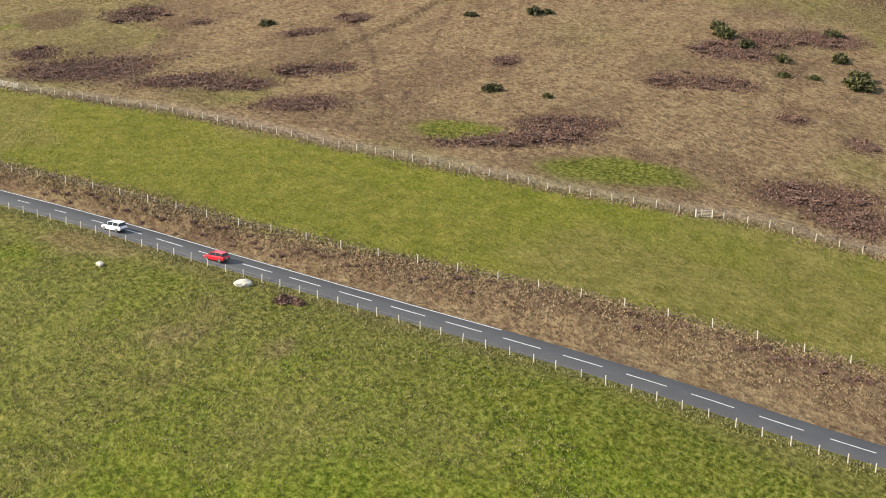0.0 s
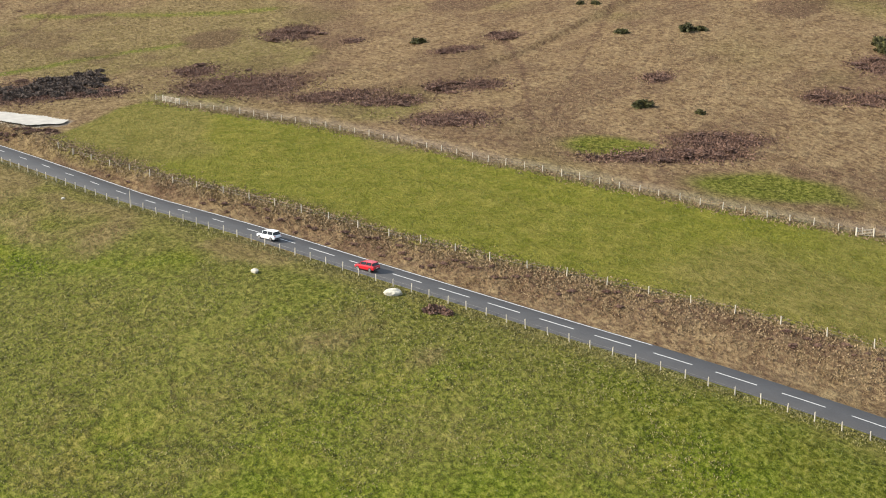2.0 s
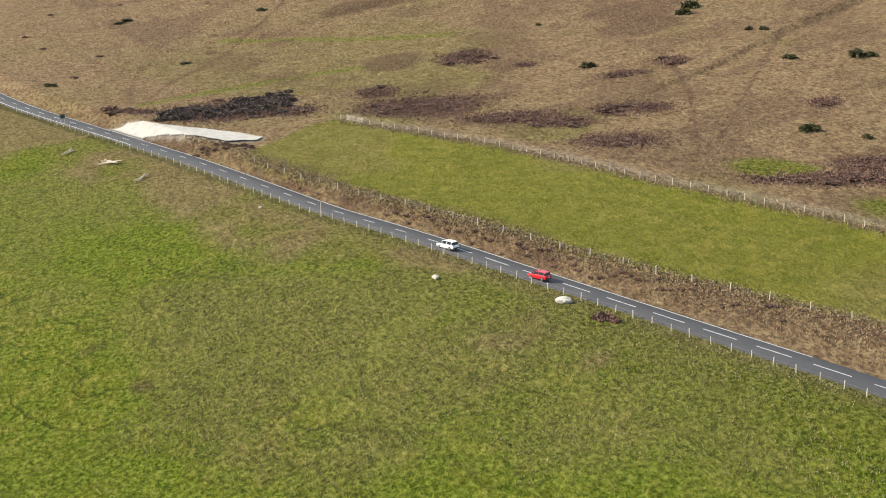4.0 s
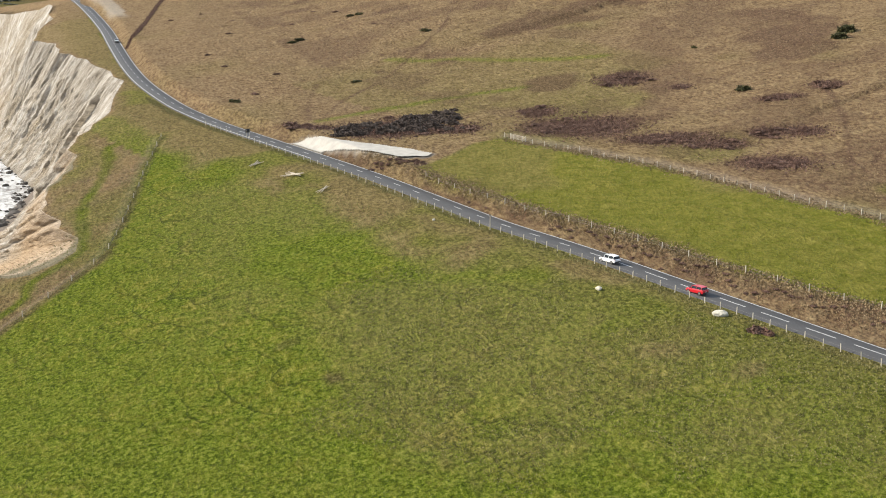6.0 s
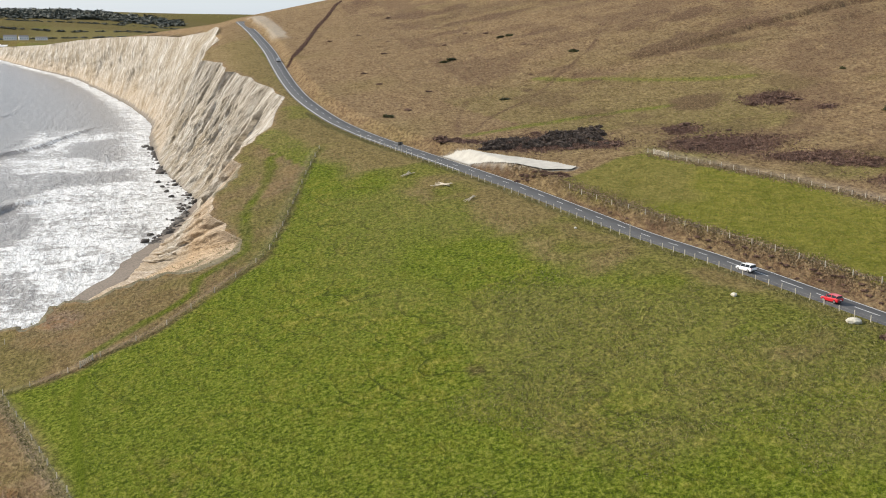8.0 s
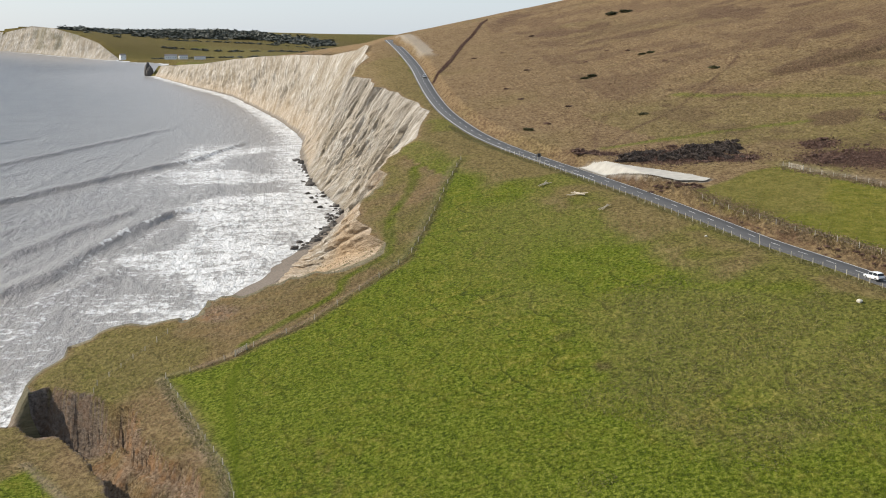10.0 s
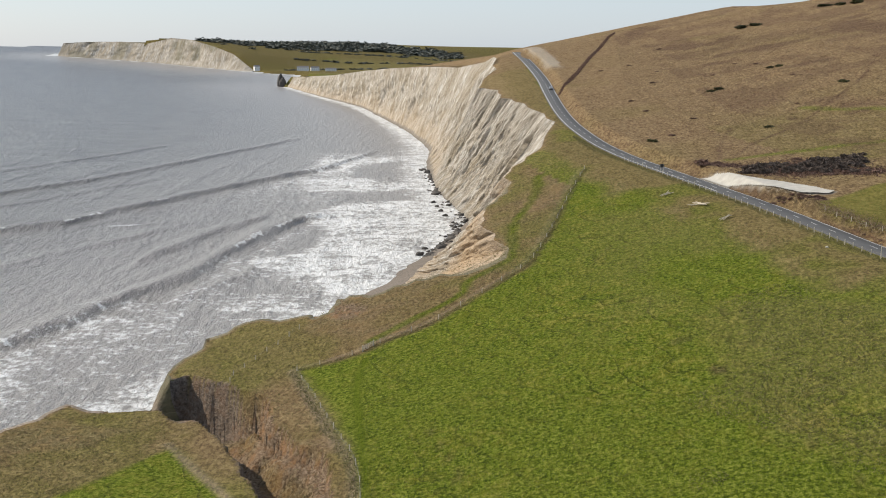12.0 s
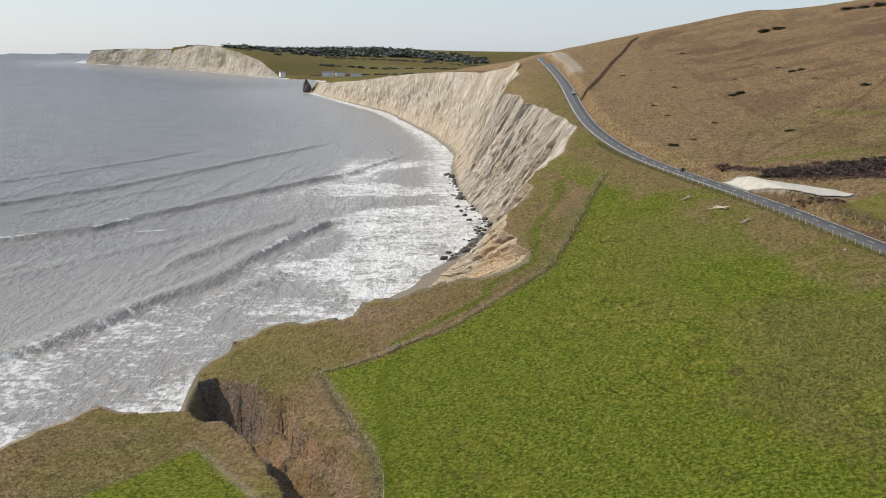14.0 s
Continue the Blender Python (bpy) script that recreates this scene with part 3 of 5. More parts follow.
BRAMBLE_PATCHES = [(167, 339.3, 16, 11, -43), (165.3, 362.2, 6, 6, -41), (178.2, 312.6, 11, 6, -34), (188.6, 279.4, 10.6, 6, -43), (200.8, 300.7, 4.3, 4, -41), (208.7, 296.1, 6.7, 4.5, -44), (222.4, 324.6, 6.2, 3, -35), (239.3, 325.9, 4.8, 4, -37),
                   (202, 378.5, 8.4, 8, -51), (209.9, 356.7, 3.4, 3, -47), (185.7, 300.1, 8.2, 4, -35), (221.1, 231.3, 10, 4.5, -40), (204, 233.6, 12.2, 4, -37), (258.6, 233.5, 4.5, 4.5, -46), (267.1, 224.8, 8.9, 5, -45), (288.5, 236.9, 10, 8, -47),
                   (304.8, 235.9, 7.8, 6, -49), (241.6, 268.6, 3.8, 4, -52), (235, 178.8, 12.9, 6, -39), (230.6, 169.1, 7.4, 8, -37), (263.5, 186.2, 3.8, 4, -38), (263.6, 202.9, 3.4, 3, -41), (318.6, 227.8, 9, 7, -47), (100.2, 383.1, 9, 3.5, -40),
                   (122, 369, 17, 11, -18), (138, 357, 6, 5, 0), (214, 227.9, 9, 4, -45)]
for x_, y_, rx_, ry_, tn_ in BRAMBLE_PATCHES:
    thorn = np.maximum(thorn, 0.85 * patch(x_, y_, rx_, ry_, tn_))
# verge hedge on the bank top, broken
bank = sstep(3.0, 1.0, np.abs(-vq - bank_top(vs) + 2 + 3 * wob)) * (vq < 0) * (vs < 330)
thorn = np.maximum(thorn, 0.6 * bank * sstep(0.46, 0.60, fbm(vx, vy, 16, 23, 3)))
thorn = np.maximum(thorn, 0.28 * sstep(7, 3, np.abs(-vq - 8)) * (vq < 0) * (vs < 320) * sstep(0.5, 0.66, fbm(vx, vy, 11, 24, 3)))
thorn = np.maximum(thorn, 0.35 * sstep(0.50, 0.60, fbm(vx, vy, 18, 67, 4)) * (vq < -60) * sstep(1500, 900, vy))
thorn = np.maximum(thorn, 0.6 * sstep(0.60, 0.70, fbm(vx, vy, 26, 66, 4)) * (vq < -70) * sstep(1500, 900, vy))
thorn = np.maximum(thorn, 0.35 * sstep(2300, 2700, vy))
hollow = np.maximum(patch(201, 245, 11, 5, -55), patch(211, 208, 17, 7, -48))
dry, olive, thorn = dry * (1 - 0.95 * hollow), np.maximum(olive, 0.35 * hollow), thorn * (1 - 0.85 * hollow)
sward_strip = np.maximum(track([(152.1, 461.1), (176.4, 438), (196.6, 419), (212.1, 409.4)], 2.0, 2), track([(105.1, 389.8), (126.6, 393.9), (151, 397.3), (175.5, 393.2)], 1.8, 1.5))
dry = dry * (1 - 0.75 * sward_strip)
dry = dry * (1 - 0.35 * sstep(0.5, 0.62, fbm(vx, vy, 60, 101, 3)) * (vq < -40) * sstep(560, 300, vy))
LAY_BY = [(89, 380), (92.1, 376.5), (97, 372.5), (104, 361), (111, 352.5), (117, 343), (120.8, 334.5), (118.2, 332.2), (111.1, 335.2), (105, 346.5), (101.7, 354.5), (98.2, 361), (95.5, 358), (92, 364)]
pale = np.maximum(pale, 0.6 * area(LAY_BY, 0.5, 0.5))
pale = np.maximum(pale, 0.5 * sstep(5.2, 3.2, np.abs(vq + 10.5 + 4 * wob)) * sstep(660, 690, vy) * sstep(830, 800, vy) * (0.6 + 0.4 * fbm(vx, vy, 40, 45, 3)))
LANE = [(-8.3, 284.5), (-9.8, 270.9), (-9.1, 257.2), (-7.3, 237.9), (-5.3, 212), (-4, 170)]
RUTS = [(-7.4, 296.7), (2.6, 303.9), (14.7, 313.2), (17.8, 322.3), (23.8, 327.4), (29.7, 333), (31.7, 349.8), (33.8, 365.4), (39.4, 379.6), (43.7, 396.6), (45.5, 411)]
lane = np.maximum(0.95 * track(LANE, 0.9, 0.6), 0.5 * track(RUTS, 1.3, 0.6))
green_path = np.maximum(track(LANE, 0.9), track(RUTS, 1.3))
dry, olive = dry * (1 - green_path), np.maximum(olive * (1 - 0.8 * green_path), 0.38 * green_path)
for tr in ([(102.9, 393.3), (108.5, 414), (119, 442.2)], [(105.8, 390.1), (119.2, 412.3), (139.3, 433.9), (160.5, 461.4), (187.2, 496.7), (205, 530)], [(207.1, 266.4), (251.7, 303), (281.5, 326.4), (316.5, 356.7)], [(194.5, 259.8), (223.8, 298.5), (239.3, 327.8)]):
    thorn = np.maximum(thorn, 0.75 * track(tr, 0.45))
# bleached grass along the fences
bleach = np.maximum.reduce([0.5 * track([(a - 1.5, b + 1.5) for a, b in COAST_FENCE], 0.8, 0.6), track([(a - 1.2, b) for a, b in RAVINE_FENCE], 1.0, 0.7),
                            track([(-49.2, 250.5), (-47.5, 247.2), (-39, 232), (-31.5, 218.3), (-25, 200)], 0.9, 0.7)])
# narrow dark line along the coast fence, wheel ruts of the track beside it
thorn = np.maximum(thorn, 0.55 * track(COAST_FENCE, 0.45, 0.4))
for side_ in (-0.95, 0.95):
    thorn = np.maximum(thorn, 0.42 * track([(a + side_ * 0.7, b - side_ * 0.7) for a, b in RUTS], 0.3, 0.3))
uphill = [(a + 2.2, b + 1.1) for a, b in UP_FENCE]
bleach = np.maximum(bleach, 0.9 * track(uphill, 2.6, 1.2) * (1 - 0.8 * up))
pale = np.maximum(pale, 0.13 * bleach)
dry, olive, thorn = np.maximum(dry, 0.85 * bleach), olive * (1 - bleach), thorn * (1 - 0.7 * bleach)
bare = np.maximum(patch(51, 429.3, 9, 4, 60), patch(41.7, 386.9, 4, 12, 0))
dry = np.maximum(dry, 0.6 * bare * coastal)
# a wet dark patch in the pasture, turning marks and old ruts of a tractor
thorn = np.maximum(thorn, 0.55 * np.maximum(patch(63.2, 233.2, 1.6, 2.4, 20), 0.6 * patch(60, 250.6, 2.2, 1.2, 0)))
for rut, deep_ in (([(107.7, 198.4), (104.5, 199.8), (101.7, 198.9), (99.6, 196.3)], 0.5), ([(108.2, 197), (105, 198.2), (102.7, 197.4), (101, 195.2)], 0.4), ([(120.9, 204), (117.1, 204.3), (114.1, 203)], 0.4),
                   ([(63.8, 231), (69, 206.9), (74.5, 182.8), (80, 160)], 0.32), ([(76, 217.3), (74.4, 210.2), (74.2, 203.5)], 0.3), ([(6, 254.6), (6.5, 236.2), (10.7, 220), (12.4, 206.3)], 0.35),
                   ([(36.5, 284.5), (50.9, 313.9), (56.9, 324.1)], 0.25)):
    thorn = np.maximum(thorn, deep_ * track(rut, 0.3, 0.35))
# a red clay scarp at the cliff edge
soil = np.maximum(soil, 0.95 * patch(-15.2, 321.5, 4.2, 5.5, 30))
# ravine sides: ochre scarps, grassed slips, a grey bowl at the mouth
deep, dr_, dl_, rr_ = chine_frame(vx, vy)
deep = deep & (vy > 150)
slips = sstep(0.44, 0.58, fbm(vx, vy, 9, 57, 3)) * sstep(2.5, 5, dr_) * sstep(0.4, 0.55, rr_)
soil = np.where(deep, 1 - 0.45 * slips, soil)
olive = np.where(deep, 0.8, olive)
slate = deep * np.maximum(sstep(272, 284, vy + 12 * wob) * (0.55 + 0.45 * sstep(-52, -60, vx)), 0.55 * sstep(0.40, 0.25, rr_))
soil = np.maximum(soil, 0.35 * coastal * (1 - bleach) * sstep(0.56, 0.68, fbm(vx, vy, 20, 91, 3)))
ed = edge_d.ravel()[used]
soil = np.maximum(soil, 0.75 * sstep(2.2, 0.4, ed + 2 * wob) * (vy < 700))
for nm, val in (("short", up), ("dry", dry), ("olive", olive), ("thorn", thorn), ("soil", soil), ("slate", slate), ("lane", lane), ("pale", pale)):
    set_attr(ground_me, nm, np.clip(val, 0, 1))
tagged(new("ground", ground_me), "grazed green fields and dry brown downland sloping to the cliffs", "ground", kind="structure")

# ---- sea ----
sx = axis_lines([(-4900, -1500, 170), (-1500, -450, 20), (-450, -300, 4), (-300, 70, 1.7), (70, 400, 40)])
sy = axis_lines([(-1600, 0, 80), (0, 160, 8), (160, 300, 3), (300, 800, 1.7), (800, 1200, 3.5), (1200, 2200, 12), (2200, 4900, 60)])
SX, SY = np.meshgrid(sx, sy)
shore_d, shore_u = line_dist(SX, SY, SHORE)
seaward = ~inside(SX, SY, [(-230, -1600)] + FOOT_A + FOOT_B[:-1] + FOOT_C + FAR_SHORE + FOOT_D + [(-1290, 4300), (-1100, 4900), (4900, 4900), (4900, -1600)])
sdist = np.where(seaward, shore_d, -shore_d)
warp = sdist + 26 * (fbm(SX, SY, 130, 51, 3) - 0.5) + 6 * (fbm(SX, SY, 25, 55, 2) - 0.5) + 0.14 * (SY - 650) * sstep(70, 190, sdist) * (SY > 300) * sstep(1500, 1000, SY)
crest = np.zeros_like(SX)
foam = np.zeros_like(SX)
wander = 7 * (fbm(SX, SY, 34, 93, 3) - 0.5)
# breaking fronts: their line over the water, height, how much they break at either end, how far the foam trails shoreward
FRONTS = [([(-175, 300), (-138, 378), (-126, 406), (-116, 435), (-103, 478), (-93, 512), (-85, 565), (-78, 613), (-60, 681), (-40, 699)], 2.6, 0.95, 0.8, 95),
          ([(-260, 570), (-227, 614), (-190, 655), (-180, 693), (-162, 732), (-151, 765), (-129, 813), (-94, 901), (-65, 978), (-24, 1144)], 2.6, 0.0, 1.15, 150),
          ([(-92, 449), (-88, 459), (-79, 482), (-72, 504), (-66, 520)], 1.2, 0.6, 0.9, 40),
          ([(-310, 720), (-283, 768), (-265, 804), (-234, 860), (-204, 955), (-166, 1095), (-142, 1174), (-110, 1300)], 2.0, 0.0, 0.0, 10),
          ([(-126, 534), (-115, 572), (-103, 621), (-89, 662), (-80, 690)], 2.0, 0.0, 0.25, 30),
          ([(-30, 486), (-24, 502), (-13, 532), (-1, 550)], 0.8, 0.8, 0.8, 26),
          ([(-167, 648), (-148, 655), (-127, 664)], 0.5, 0.9, 0.9, 12),
          ([(-390, 760), (-340, 880), (-290, 1010), (-230, 1200)], 1.1, 0.0, 0.0, 10), ([(-200, 480), (-175, 540), (-150, 590), (-128, 640)], 0.9, 0.0, 0.0, 10),
          ([(-260, 700), (-235, 760), (-205, 830), (-180, 900)], 0.8, 0.0, 0.0, 10), ([(-240, 420), (-205, 500), (-185, 560)], 0.8, 0.0, 0.0, 10)]
for pts, tall, break_0, break_1, trail in FRONTS:
    L = np.array(pts, float)
    fy_ = np.interp(SX, L[:, 0], L[:, 1], left=1e6, right=1e6)
    slope = np.interp(SX, L[:, 0], np.gradient(L[:, 1], L[:, 0]))
    e = np.where(fy_ < 1e5, (fy_ - SY) / np.sqrt(1 + slope ** 2) + wander, 1e4)               # metres shoreward of the front
    t_ = np.clip((SX - L[0, 0]) / (L[-1, 0] - L[0, 0]), 0, 1)
    ends = sstep(0, 0.12, t_) * sstep(1, 0.88, t_)
    crest += tall * ends * np.where(e > 0, np.exp(-(e / 3.4) ** 2), np.exp(-(e / 9.0) ** 2))
    strength = (break_0 + (break_1 - break_0) * t_) * sstep(0.30, 0.48, vnoise(SX, SY, 60, 31) + 0.25 * (break_0 + (break_1 - break_0) * t_)) * ends
    lag = (1 - strength) * 10 + 5 + wander
    foam = np.maximum(foam, strength * sstep(0, 6, e - lag) * np.exp(-np.maximum(e, 0) / trail))
    foam = np.maximum(foam, 0.95 * ends * min(1, 2 * max(break_0, break_1)) * sstep(2.6, 0.8, np.abs(e - 0.5)) * sstep(0.60, 0.72, vnoise(SX, SY, 26, 37)))
for k, at in enumerate(range(60, 760, 46)):
    e = warp - at - 14 * (vnoise(SY, np.full_like(SY, 3.0 * k), 150, 60 + k) - 0.5)
    crest += 0.55 * sstep(0.30, 0.6, vnoise(SX + 40 * k, SY, 120, 77)) * np.where(e < 0, np.exp(-(e / 3.0) ** 2), np.exp(-(e / 10.0) ** 2)) * sstep(1500, 900, SY)
foam = np.maximum(foam, 0.95 * sstep(55, 4, sdist))
foam = np.maximum(foam, (0.62 + 0.3 * sstep(0.4, 0.6, fbm(SX, SY, 45, 71, 3))) * sstep(150, 70, sdist) * sstep(560, 420, SY))
foam = np.maximum(foam, (0.45 + 0.5 * sstep(0.38, 0.52, fbm(SX * 0.8, SY * 0.5, 60, 73, 3))) * sstep(125, 80, sdist) * sstep(400, 480, SY) * sstep(1250, 1000, SY))
foam = foam * (1 - 0.7 * sstep(0.56, 0.64, fbm(SX, SY * 0.7, 55, 72, 3)) * sstep(30, 60, sdist) * sstep(420, 520, SY))
foam = foam * np.where(SY < 1500, 1, sstep(40, 8, sdist))
SZ = sea_level(SX, SY) + crest * sstep(-5, 18, sdist) + 0.25 * (fbm(SX, SY, 12, 81, 3) - 0.5)
sea_me, sused = grid_mesh("sea", SX, SY, SZ, (sdist > -60) & (np.hypot(SX, SY) < 4960), SEA)
set_attr(sea_me, "foam", np.clip(foam, 0, 1).ravel()[sused])
set_attr(sea_me, "shallow", (0.75 * sstep(330, 30, sdist)).ravel()[sused])
tagged(new("sea", sea_me), "grey sea with breaking surf and foam along the shore", "sea", kind="structure")


# ---- cliffs ----
def cliff(name, label, top, foot, step, rows, mat, rough, paint, lip=None, heights=None):
    """A rock face lofted from its foot in the sea to the cliff top, broken into ribs and gullies."""
    T_, F_ = (top if len(top) > 40 or isinstance(top, np.ndarray) else smooth_line(top, 3)), smooth_line(foot, 3)
    seg = np.concatenate([[0], np.cumsum(np.hypot(*np.diff(F_, axis=0).T) + np.hypot(*np.diff(T_, axis=0).T))]) / 2
    n = max(8, int(seg[-1] / step))
    u = np.linspace(0, seg[-1], n)
    tx, ty, fx, fy = (np.interp(u, seg, a) for a in (T_[:, 0], T_[:, 1], F_[:, 0], F_[:, 1]))
    if heights is None:
        tz = ground_z(tx, ty) + 0.15
    else:
        tz = np.interp(u, np.linspace(0, seg[-1], len(heights)), heights)
    v = np.linspace(0, 1, rows)[:, None]
    base = sea_level(fx, fy) - 1.0
    bow = 0.30 * np.sin(math.pi * v)                      # steeper above, talus below
    w = np.clip(v + 0 * u[None], 0, 1)
    hx = fx + (tx - fx) * (w - bow * 0.0)
    hy = fy + (ty - fy) * w
    hz = base + (tz - base) * np.clip(w ** 1.0 - bow * 0.25 * (1 - w), 0, 1)
    nx, ny = -(np.gradient(ty)), np.gradient(tx)
    ln = np.maximum(np.hypot(nx, ny), 1e-6)
    nx, ny = nx / ln, ny / ln
    flip = np.sign(nx * (fx - tx) + ny * (fy - ty))
    nx, ny = nx * flip, ny * flip
    ends = np.clip(np.minimum(u, u[-1] - u) / (rough * 6), 0, 1)
    keep = np.sin(math.pi * np.clip(v, 0, 1)) ** 0.5 * ends[None] * np.ones_like(hx)
    bend = u[None] + 9 * rough * (fbm(u[None] + 0 * hz, hz, rough * 9, 27, 3) - 0.5)          # gullies wander down the face
    rib = (fbm(bend, hz * 0.55, rough * 8, 13, 6) - 0.5) * 2.4 + 0.2 * (np.abs(fbm(bend + 0.1 * hz, hz * 0.5, rough * 2.2, 19, 4) - 0.5) * 4 - 0.6) + 0.5 * (fbm(bend, hz * 0.8, rough * 0.9, 23, 3) - 0.5)
    rib = rib + 0.6 * (fbm(u[None] * 0.25, hz + 0.2 * u[None], rough * 1.6, 43, 3) - 0.5)      # tilted beds
    hx, hy = hx + nx * rib * rough * keep, hy + ny * rib * rough * keep
    hz = hz + 0.35 * rough * (fbm(hx, hy, rough * 1.5, 29, 3) - 0.5) * keep
    if heights is None:
        lx, ly = tx - nx * 3.5, ty - ny * 3.5
        out_ = ~inside(lx, ly, LAND)
        mx, my = tx + nx * 3.5, ty + ny * 3.5
        ok_ = inside(mx, my, LAND)
        lx, ly = np.where(out_, np.where(ok_, mx, tx), lx), np.where(out_, np.where(ok_, my, ty), ly)
        hx, hy, hz = np.vstack([hx, lx]), np.vstack([hy, ly]), np.vstack([hz, np.minimum(ground_z(lx, ly), tz) - 0.45])
        v = np.vstack([v, [[1.0]]])
    me, us = grid_mesh(name, hx, hy, hz, np.ones_like(hx, bool), mat)
    uu, vv = (u[None] / seg[-1] + 0 * hx).ravel()[us], (v + 0 * hx).ravel()[us]
    set_attr(me, "along", uu * seg[-1])
    set_attr(me, "up", hz.ravel()[us])
    for nm, val in paint(uu, vv, hx.ravel()[us], hy.ravel()[us], hz.ravel()[us]).items():
        set_attr(me, nm, np.clip(val, 0, 1))
    return tagged(new(name, me), label, "cliff", kind="structure")


def paint_near(u, v, x, y, z):
    w = fbm(x, y, 22, 5, 4) - 0.5
    clay = sstep(470, 400, y + 60 * w) * sstep(1.05, 0.2, v * 0.6)
    foot = sstep(0.10, 0.03, v)
    return {"clay": np.maximum(clay, 0.45 * sstep(0.6, 0.1, v) * sstep(700, 480, y)), "dark": np.maximum(sstep(330, 300, y) * 0.7, 0.35 * foot), "mixed": 0.35 + 0.6 * sstep(0.95, 0.55, v),
            "green": np.maximum(0.8 * sstep(350, 340, y) * sstep(0.55, 0.85, v), 0.85 * sstep(0.02, 0.12, fbm(x + 3 * z, y, 30, 17, 4) - 0.52) * sstep(345, 360, y) * sstep(430, 395, y + 40 * w))}


def paint_far(u, v, x, y, z):
    return {"clay": 0.3 * sstep(0.6, 0.1, v), "dark": 0.85 * sstep(0.11, 0.04, v), "mixed": 1.0 + 0 * v, "green": 0 * v}


def paint_head(u, v, x, y, z):
    return {"clay": 0 * v, "dark": 0.55 * sstep(0.05, 0.02, v), "mixed": 0.95 + 0 * v, "green": 0.5 * sstep(0.0, 0.1, fbm(u * 900, z, 60, 3, 4) - 0.55)}


def paint_low(u, v, x, y, z):
    return {"clay": 0.5 + 0 * v, "dark": 0.55 + 0 * v, "mixed": 0 * v, "green": 0 * v}


cliff("cliff_1", "low dark clay cliff under rough grass", RAG_A, FOOT_A, 2.0, 14, CHALK, 1.0, paint_low)
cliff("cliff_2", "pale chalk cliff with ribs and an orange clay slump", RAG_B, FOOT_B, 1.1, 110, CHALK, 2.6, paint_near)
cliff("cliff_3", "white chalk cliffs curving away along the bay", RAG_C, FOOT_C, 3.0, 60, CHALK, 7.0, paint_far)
cliff("cliff_4", "distant white chalk headland above the sea", TOP_D, FOOT_D, 7.0, 40, CHALK, 9.0, paint_head, heights=HEIGHT_D)


# ---- road ----
def strip(name, s0, s1, side0, side1, lift, mat, step=3.0, fit=False):
    n = max(2, int((s1 - s0) / step) + 1)
    verts, faces = [], []
    for k, s in enumerate(np.linspace(s0, s1, n)):
        for sd_ in (side0, side1):
            p, _ = road_at(s, sd_)
            verts.append((p[0], p[1], p[2] + lift))
        if k:
            a = 2 * k
            faces.append((a - 2, a - 1, a + 1, a))
    return mesh_from(name, verts, faces, mat, False)


ROAD_END = float(ROAD_S[-1])
road = tagged(new("road", None), "two-lane asphalt coast road with white centre dashes", "road", kind="structure")
n = int(ROAD_END / 2.5)
verts, faces = [], []
for k, s in enumerate(np.linspace(0, ROAD_END, n)):
    for sd_, lf in ((-3.5, -0.3), (-3.05, 0.10), (0, 0.16), (3.05, 0.10), (3.5, -0.3)):
        p, _ = road_at(s, sd_)
        verts.append((p[0], p[1], p[2] + lf))
    if k:
        for j in range(4):
            a = 5 * (k - 1) + j
            faces.append((a, a + 1, a + 6, a + 5))
part("carriageway", mesh_from("carriageway", verts, faces, ASPHALT), ASPHALT, road, "worn grey asphalt")


def s_of(x, y):
    return float(road_frame(np.array([float(x)]), np.array([float(y)]))[0][0])


S_LONG = s_of(134.7, 210.0) + 27
S_SHORT = S_LONG + 15
for k in range(-1, 19):
    e = S_LONG - 9 * k
    if e > 8:
        part("dash", strip("dash", e - 5.7, e, -0.09, 0.09, 0.175, WHITE_LINE, 2), WHITE_LINE, road)
for k in range(0, 62):
    e = S_SHORT + 9 * k
    if e < ROAD_END - 5:
        part("dash", strip("dash", e - 3.0, e, -0.08, 0.08, 0.175, WHITE_LINE, 2), WHITE_LINE, road)
part("edge_line", strip("edge_line", s_of(146.5, 177.4), ROAD_END - 2, 2.62, 2.80, 0.125, WHITE_LINE), WHITE_LINE, road)
part("edge_line", strip("edge_line", s_of(96, 355.5), ROAD_END - 2, -2.80, -2.62, 0.125, WHITE_LINE), WHITE_LINE, road)


def lay_by():
    """A pale gravel pull-in, laid a little proud of the turf."""
    P_ = np.array(LAY_BY)
    X_, Y_ = np.meshgrid(np.arange(P_[:, 0].min(), P_[:, 0].max(), 0.45), np.arange(P_[:, 1].min(), P_[:, 1].max(), 0.45))
    keep = inside(X_ + 0.5 * (vnoise(X_, Y_, 2.5, 7) - 0.5), Y_ + 0.5 * (vnoise(X_, Y_, 2.5, 8) - 0.5), LAY_BY) & (road_frame(X_, Y_)[1] < -2.9)
    me, _ = grid_mesh("lay_by", X_, Y_, ground_z(X_, Y_, False) + 0.36, keep, GRAVEL)
    tagged(new("lay_by", me), "pale chalky gravel lay-by beside the road", "lay-by", kind="structure")


lay_by()


